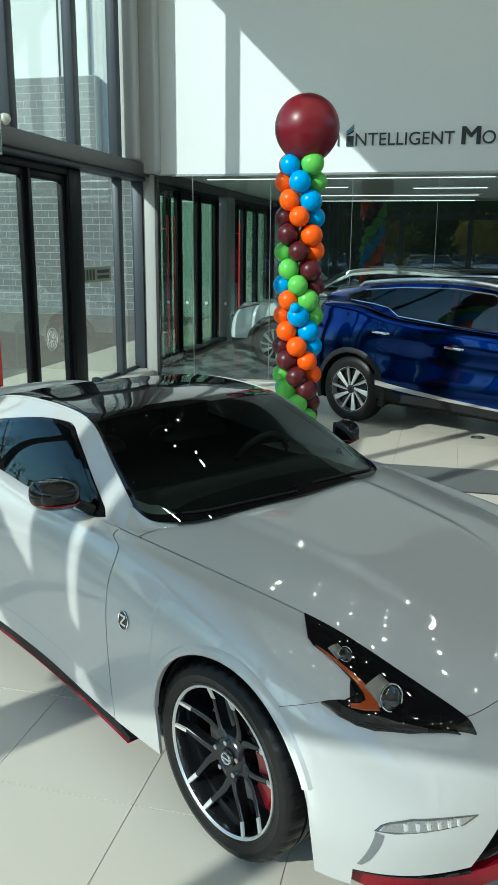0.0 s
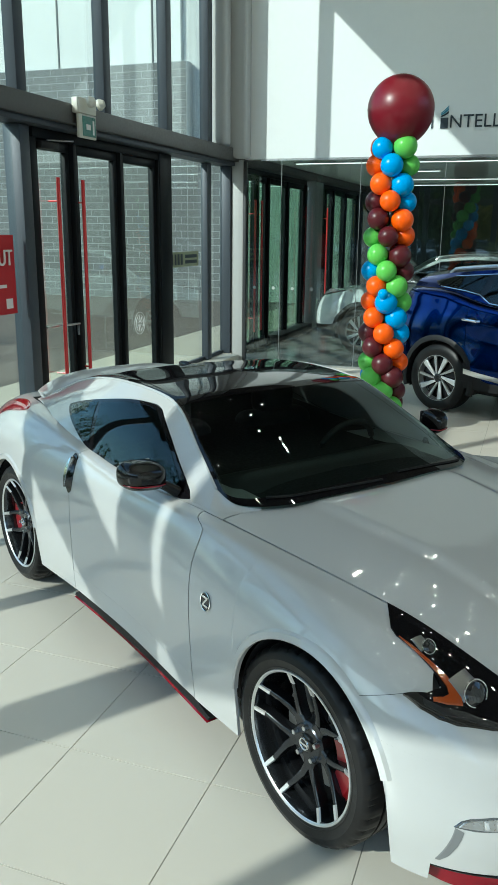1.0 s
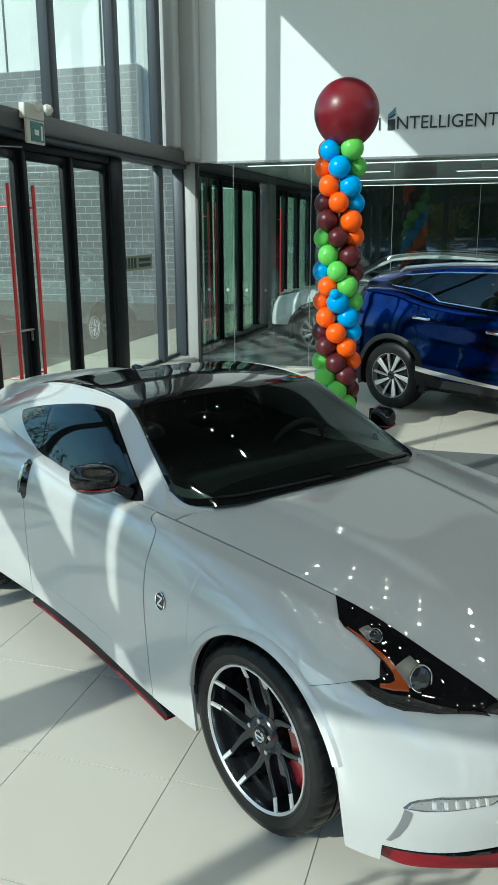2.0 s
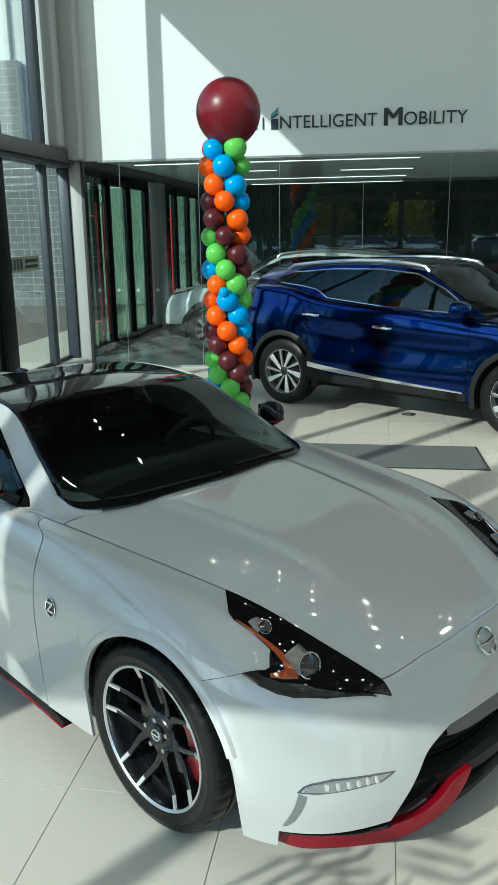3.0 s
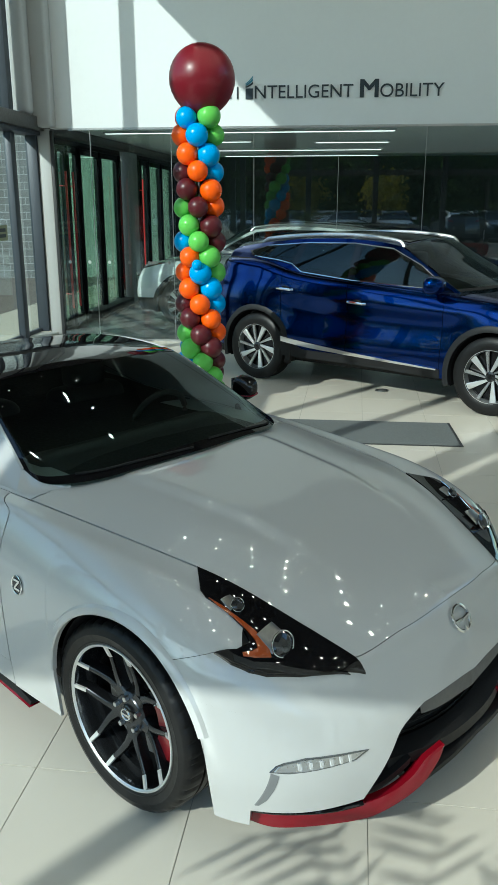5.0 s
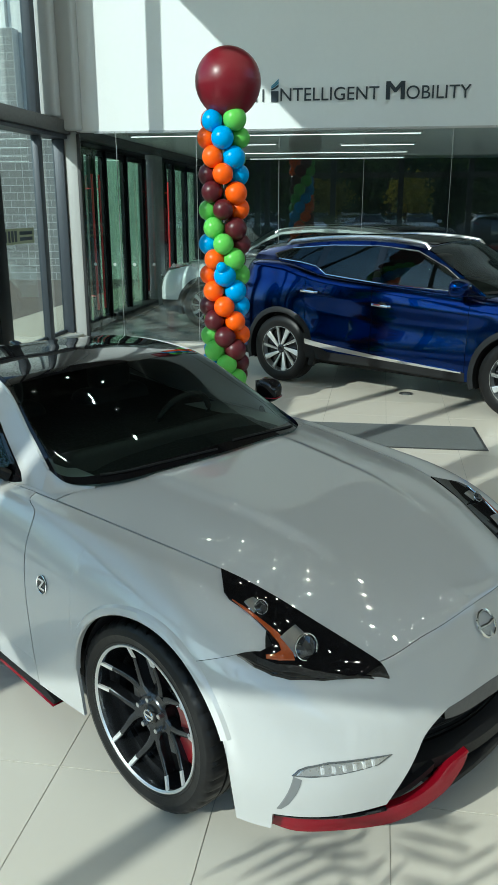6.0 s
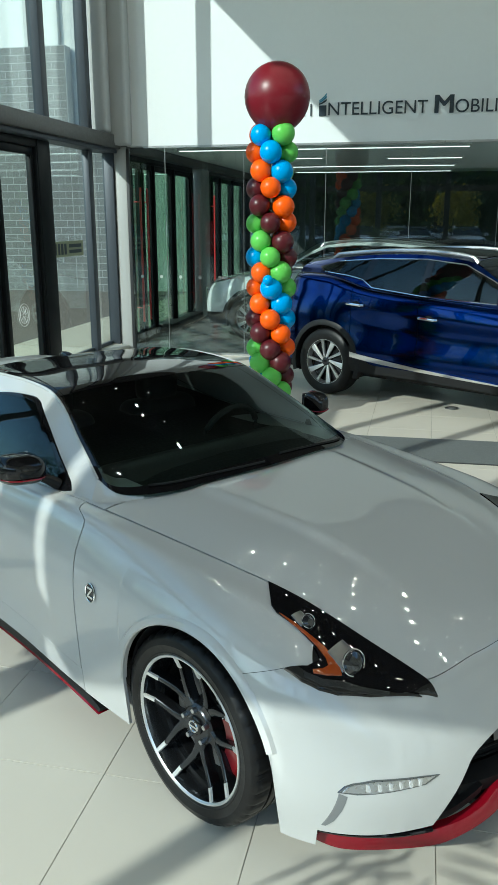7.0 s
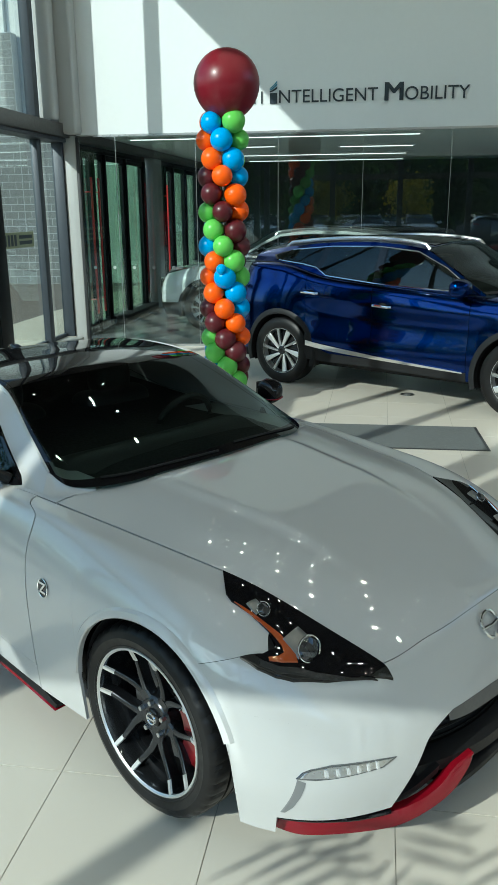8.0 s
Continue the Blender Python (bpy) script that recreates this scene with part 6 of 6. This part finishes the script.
# ---- exit light on the beam ----
ex = thing("exit_sign", "cream emergency light with a green exit sign on the beam", "sign")
part("case", box(FX + 0.262, FX + 0.35, 7.12, 7.44, 3.06, 3.2, 0.012), "cream", ex)
part("panel", box(FX + 0.30, FX + 0.33, 7.14, 7.46, 2.84, 3.058, 0.006), "cream", ex)
part("face", box(FX + 0.331, FX + 0.335, 7.2, 7.44, 2.86, 3.04), "exit_green", ex, "dark green sign face")
part("mark", box(FX + 0.336, FX + 0.338, 7.38, 7.41, 2.88, 3.01), "sign_white", ex)
part("mark", box(FX + 0.336, FX + 0.338, 7.26, 7.34, 2.92, 2.97), "sign_white", ex)
for y in (7.2, 7.38):
    part("lamp_head", lathe([(0.0, 0.0), (0.05, 0.0), (0.055, 0.03), (0.03, 0.07), (0.0, 0.075)], 20, "z"), "cream", ex).matrix_basis = pose(FX + 0.40, y, 3.15, 0, 75, 10)
# red poster on the glass beside the doors
rs = thing("red_poster", "red poster with white print on the glass", "poster")
part("sheet", box(FX + 0.012, FX + 0.016, 5.55, 6.42, 1.22, 1.93), "sign_red", rs)
part("print", box(FX + 0.0165, FX + 0.018, 5.7, 6.28, 1.46, 1.49), "sign_white", rs)
part("print", box(FX + 0.0165, FX + 0.018, 6.26, 6.36, 1.27, 1.36), "sign_white", rs)
tx = lettering("letters", "UT", 0, 0.2, 0, 0.14, 0, "sign_white", rs)
tx.matrix_basis = Matrix.Translation((FX + 0.031, 6.16, 1.66)) @ Matrix.Rotation(radians(90), 4, "Z")
# window sticker
ws = thing("window_sticker", "pale window sticker with dark mirrored print", "sticker")
part("sheet", box(FX + 0.008, FX + 0.011, 9.80, 10.74, 1.50, 1.70), M["sticker"], ws)
for a, b, z0, z1 in ((9.84, 9.90, 1.53, 1.67), (9.94, 10.0, 1.53, 1.67), (10.03, 10.10, 1.53, 1.67), (10.13, 10.20, 1.53, 1.67), (10.28, 10.68, 1.615, 1.66), (10.28, 10.68, 1.54, 1.585)):
    part("print", box(FX + 0.0115, FX + 0.0125, a, b, z0, z1), "lettering", ws)

# ---- second room ----
for x0, x1, y in ((-4.0, 0.62, 13.45), (-0.72, 0.60, 15.86), (-3.2, -1.9, 15.5), (-3.2, 0.52, 18.0), (-3.1, 0.5, 20.1)):
    ls = thing("ceiling_light", "slim linear ceiling light of the second room", "light", group="linear lights of the second room")
    part("housing", box(x0 - 0.03, x1 + 0.03, y - 0.05, y + 0.05, 3.06, 3.088), "alu", ls)
    part("diffuser", box(x0, x1, y - 0.006, y + 0.006, 3.05, 3.059), "light_strip", ls)
shelf = thing("display_stand", "white display stand with open shelves behind the glass", "stand")
part("side", box(2.25, 2.28, 12.9, 13.4, 0, 1.0, 0.004), "shelf", shelf)
part("side", box(3.1, 3.13, 12.9, 13.4, 0, 1.0, 0.004), "shelf", shelf)
for z in (0.1, 0.5, 0.97):
    part("board", box(2.28, 3.1, 12.9, 13.4, z, z + 0.03, 0.003), "shelf", shelf)
jug = thing("bottle", "white plastic jug with a grey label on the stand", "bottle", pose(2.55, 13.1, 1.0))
body = box(-0.11, 0.11, -0.07, 0.07, 0, 0.30, 0.03, segments=4)
for v in body.verts:
    if v.co.z > 0.2:
        k = 1 - (v.co.z - 0.2) * 3.2
        v.co.x, v.co.y = v.co.x * k, v.co.y * k
part("body", body, "sign_white", jug)
part("neck", lathe([(0.03, 0.28), (0.03, 0.33), (0.036, 0.33), (0.036, 0.37), (0.0, 0.37)], 20, "z"), "shelf", jug)
part("grip", tube([(0.05, 0, 0.27), (0.10, 0, 0.33), (0.11, 0, 0.24), (0.09, 0, 0.17)], 0.012, 8), "sign_white", jug)
part("label", box(-0.09, 0.05, -0.0735, -0.071, 0.06, 0.17), "grey_plastic", jug)
desk = thing("reception_desk", "pale reception desk at the far side of the second room", "desk")
part("front", box(0.2, 2.0, 15.4, 15.5, 0, 1.05, 0.006), "counter", desk)
part("top", box(0.15, 2.05, 15.35, 16.0, 1.05, 1.09, 0.006), "shelf", desk)
part("end", box(0.2, 0.25, 15.5, 15.95, 0, 1.05, 0.004), "counter", desk)
part("end", box(1.95, 2.0, 15.5, 15.95, 0, 1.05, 0.004), "counter", desk)

# ---- ceiling downlights ----
dl = thing("downlight", "small round recessed ceiling downlight, switched on", "light", pose(-2.6, -1.5, TOP - 0.001), group="ceiling downlights")
part("bezel", lathe([(0.045, 0.0), (0.055, -0.012), (0.065, -0.008), (0.068, 0.0)], 28, "z"), "alu", dl)
part("lamp", lathe([(0.0, -0.006), (0.035, -0.006), (0.04, 0.0)], 24, "z"), M["downlamp"], dl)
for i in range(7):
    for j in range(8):
        if (i, j) != (0, 0):
            copy_thing(dl, pose(-2.6 + i * 1.7, -1.5 + j * 1.55, TOP - 0.001))

# ---- potted palm beside the camera ----
palm = thing("potted_palm", "potted palm with long feathered leaves on the tiles", "plant", pose(-1.30, -0.74, 0))
part("pot", lathe([(0.0, 0.0), (0.15, 0.0), (0.2, 0.36), (0.21, 0.38), (0.185, 0.38), (0.18, 0.33), (0.0, 0.33)], 32, "z"), "pot", palm)
part("stem", tube([(0, 0, 0.32), (0.02, 0.0, 0.8), (0.0, 0.01, 1.3)], 0.03, 8, taper=[1.2, 1.0, 0.7]), "bark", palm)
for k in range(9):
    a = 2 * math.pi * k / 9 + rng.uniform(-0.3, 0.3)
    lift, reach = rng.uniform(0.45, 0.85), rng.uniform(0.5, 0.75)
    spine = [Vector((math.cos(a) * reach * t, math.sin(a) * reach * t, 1.25 + lift * t * 1.5 - 0.75 * lift * t * t * 1.2)) for t in np.linspace(0, 1, 12)]
    leaf = tube(spine, 0.006, 5, taper=[1 - 0.07 * i for i in range(12)])
    for i in range(2, 12):
        d = (spine[i] - spine[i - 1]).normalized()
        for s in (-1, 1):
            side = d.cross(Vector((0, 0, 1))).normalized() * s
            tip = spine[i] + (d * 0.7 + side).normalized() * (0.22 - 0.013 * abs(i - 6)) * rng.uniform(0.75, 1.15) + Vector((0, 0, -0.06 + rng.uniform(-0.05, 0.03)))
            b0, b1 = spine[i] - d * 0.008, spine[i] + d * 0.010
            mid = (spine[i] + tip) / 2
            vs = [leaf.verts.new(p) for p in (b0, mid - d * 0.013, tip, mid + d * 0.013, b1)]
            leaf.faces.new(vs)
    part("frond", leaf, "leaf", palm)

# ---- trees round the lot outside ----
def tree(x, y, h, mat, dense=60):
    t = thing("tree", "leafy tree at the edge of the lot", "tree", pose(x, y, -0.06), group="trees outside")
    part("trunk", tube([(0, 0, 0), (0.05, 0.02, h * 0.3), (0, 0.08, h * 0.62)], 0.16, 8, taper=[1.2, 0.9, 0.4]), "bark", t)
    for k in range(4):
        a = k * 1.6 + x
        part("limb", tube([(0.02, 0.03, h * (0.32 + 0.06 * k)), (math.cos(a) * h * 0.12, math.sin(a) * h * 0.12, h * (0.5 + 0.06 * k)), (math.cos(a) * h * 0.2, math.sin(a) * h * 0.2, h * (0.66 + 0.05 * k))], 0.06, 6, taper=[1, 0.7, 0.3]), "bark", t)
    verts, faces = [], []
    r = random.Random(int(x * 10))
    clumps = [(Vector((r.gauss(0, h * 0.15), r.gauss(0, h * 0.15), h * r.uniform(0.42, 0.95)))) for _ in range(26)]
    for cpos in clumps:
        for _ in range(dense):
            p = cpos + Vector((r.gauss(0, 0.35), r.gauss(0, 0.35), r.gauss(0, 0.3)))
            u = Vector((r.gauss(0, 1), r.gauss(0, 1), r.gauss(0, 1))).normalized() * 0.13
            w = u.cross(Vector((r.gauss(0, 1), r.gauss(0, 1), r.gauss(0, 1)))).normalized() * 0.08
            n = len(verts)
            verts += [p - u, p + w, p + u, p - w]
            faces.append((n, n + 1, n + 2, n + 3))
    me = bpy.data.meshes.new("crown")
    me.from_pydata(verts, [], faces)
    me.materials.append(M[mat])
    cr = new("crown", me)
    cr.parent = t


for k, (x, h) in enumerate(((-19, 7), (-14, 6), (-9.5, 8), (-4.5, 6), (0.5, 7.5), (4.5, 5.2), (8.5, 7.5), (13, 6.5), (18, 8))):
    tree(x, -34 - (k % 3) * 1.5, h, "leaf")
for x, y, h in ((1.4, -28, 3.9), (-3.6, -33, 3.6)):
    tree(x, y, h, "leaf_yellow")
for k, (x, y, h) in enumerate(((-16, -6, 8), (-17.5, 0.5, 8.5), (-15.5, -11, 6), (-25, 9, 8))):
    tree(x, y, h, "leaf", 26)
back = bmesh.new()
bmesh.ops.create_grid(back, x_segments=120, y_segments=24, size=1)
for v in back.verts:
    x, z = v.co.x * 45, (v.co.y + 1) * 4.6
    v.co = Vector((x, -41 + 0.9 * noise.noise(Vector((x * 0.5, z * 0.7, 3.1))) + 0.4 * noise.noise(Vector((x * 2.1, z * 2.3, 1.7))), z + (1.2 * noise.noise(Vector((x * 0.35, 5.0, 0.0))) if z > 5 else 0)))
tagged(mesh_object("backdrop", back, "leaf", label="dark belt of trees behind the lot"), "dark belt of trees behind the lot", "trees", kind="structure")
hedge_v, hedge_f = [], []
r = random.Random(7)
for _ in range(14000):
    p = Vector((r.uniform(-34, 34), -39 + r.gauss(0, 0.8), abs(r.gauss(2.5, 2.4))))
    u = Vector((r.gauss(0, 1), r.gauss(0, 1), r.gauss(0, 1))).normalized() * 0.3
    w = u.cross(Vector((r.gauss(0, 1), r.gauss(0, 1), r.gauss(0, 1)))).normalized() * 0.2
    n = len(hedge_v)
    hedge_v += [p - u, p + w, p + u, p - w]
    hedge_f.append((n, n + 1, n + 2, n + 3))
me = bpy.data.meshes.new("hedge")
me.from_pydata(hedge_v, [], hedge_f)
me.materials.append(M["leaf"])
tagged(new("hedge", me), "dark green hedge behind the parked cars", "hedge", kind="stuff")

side_v, side_f = [], []
r = random.Random(11)
for _ in range(24000):
    p = Vector((-13.5 + r.gauss(0, 0.4), r.uniform(-24, 7), r.uniform(0.05, 2.5 + 0.5 * math.sin(_ * 0.37))))
    u = Vector((r.gauss(0, 1), r.gauss(0, 1), r.gauss(0, 1))).normalized() * 0.08
    w = u.cross(Vector((r.gauss(0, 1), r.gauss(0, 1), r.gauss(0, 1)))).normalized() * 0.05
    n = len(side_v)
    side_v += [p - u, p + w, p + u, p - w]
    side_f.append((n, n + 1, n + 2, n + 3))
me = bpy.data.meshes.new("hedge")
me.from_pydata(side_v, [], side_f)
me.materials.append(M["leaf"])
tagged(new("hedge", me), "dark green hedge beside the glass front", "hedge", kind="stuff")

# round etched mark on a door pane
decal = thing("window_decal", "round pale etched mark on the door glass", "sticker", Matrix.Translation((FX + 0.009, 8.91, 0.87)))
for rad in (0.10, 0.135):
    part("ring", tube([(0, rad * math.cos(a), rad * math.sin(a)) for a in np.linspace(0, 2 * math.pi, 32, endpoint=False)], 0.0025, 5, closed=True), "sign_white", decal)
for a in np.linspace(0, 2 * math.pi, 9, endpoint=False):
    part("stroke", tube([(0, 0.02 * math.cos(a), 0.02 * math.sin(a)), (0, 0.092 * math.cos(a + 0.25), 0.092 * math.sin(a + 0.25))], 0.003, 5), "sign_white", decal)

# ---- pieces of floor and wall ----
def shared_box(name, sx, sy, sz, bevel, mat):
    bm = box(0, sx, 0, sy, 0, sz)
    if bevel:
        es = [e for e in bm.edges if all(v.co.z > sz - 1e-5 for v in e.verts)]
        bmesh.ops.bevel(bm, geom=es, offset=bevel, segments=1, affect="EDGES")
    me = bpy.data.meshes.new(name)
    bmesh.ops.recalc_face_normals(bm, faces=bm.faces[:])
    bm.to_mesh(me)
    bm.free()
    me.materials.append(M[mat])
    return me


floor = bpy.data.objects["floor"]
tile_mesh = shared_box("tile", 0.596, 0.596, 0.012, 0, "tile")
rest = bmesh.new()
count = 0
for i in range(-9, 19):
    for j in range(-19, 17):
        x, y = 0.222 + i * 0.6, 2.372 + j * 0.6
        if x < FX + 0.02 or x + 0.6 > RIGHT + 0.3 or y + 0.6 > WY + 0.3 or y < BACK:
            continue
        near = -4 < x < 2.6 and 1.0 < y < 11.2
        if near and count < 300:
            ob = new("tile", tile_mesh)
            ob.parent = floor
            ob.location = (x, y, -0.012)
            count += 1
        else:
            box(x, min(x + 0.596, RIGHT), y, min(y + 0.596, WY - 0.03), -0.012, 0.0, 0, rest)
ob = mesh_object("tile_field", rest, "tile", floor, "pale polished floor tiles", smooth=False)
tagged(ob, kind="stuff")

wall = bpy.data.objects["wall_outside"]
block_mesh = shared_box("block", 0.382, 0.06, 0.182, 0, "block")
rest = bmesh.new()
count = 0
for r in range(36):
    for c in range(120):
        x = BX - 0.4 - c * 0.4 - (0.2 if r % 2 else 0)
        z = -0.05 + r * 0.2
        if z > 6.4 or x < -34:
            continue
        if x > -18 and 0.9 < z < 4.9 and count < 300:
            ob = new("block", block_mesh)
            ob.parent = wall
            ob.location = (x, BY + 0.015, z)
            count += 1
        else:
            box(x, x + 0.382, BY + 0.015, BY + 0.035, z, z + 0.182, 0, rest)
for r in range(1, 33, 2):
    z = -0.05 + r * 0.2
    box(BX - 0.2, BX - 0.018, BY + 0.015, BY + 0.035, z, z + 0.182, 0, rest)
low = bmesh.new()
for r in range(20):
    for c in range(4):
        x = BX + c * 0.4 - (0.2 if r % 2 else 0)
        x0, x1 = max(x, BX + 0.006), min(x + 0.382, BX + 1.4)
        if x1 - x0 > 0.05:
            box(x0, x1, BY + 0.015, BY + 0.035, -0.05 + r * 0.2, 0.132 + r * 0.2, 0, low)
ob = mesh_object("block_courses", low, "block", bpy.data.objects["wall_outside_low"], "grey concrete blocks in running bond", smooth=False)
tagged(ob, kind="stuff")
ob = mesh_object("block_courses", rest, "block", wall, "grey concrete blocks in running bond", smooth=False)
tagged(ob, kind="stuff")
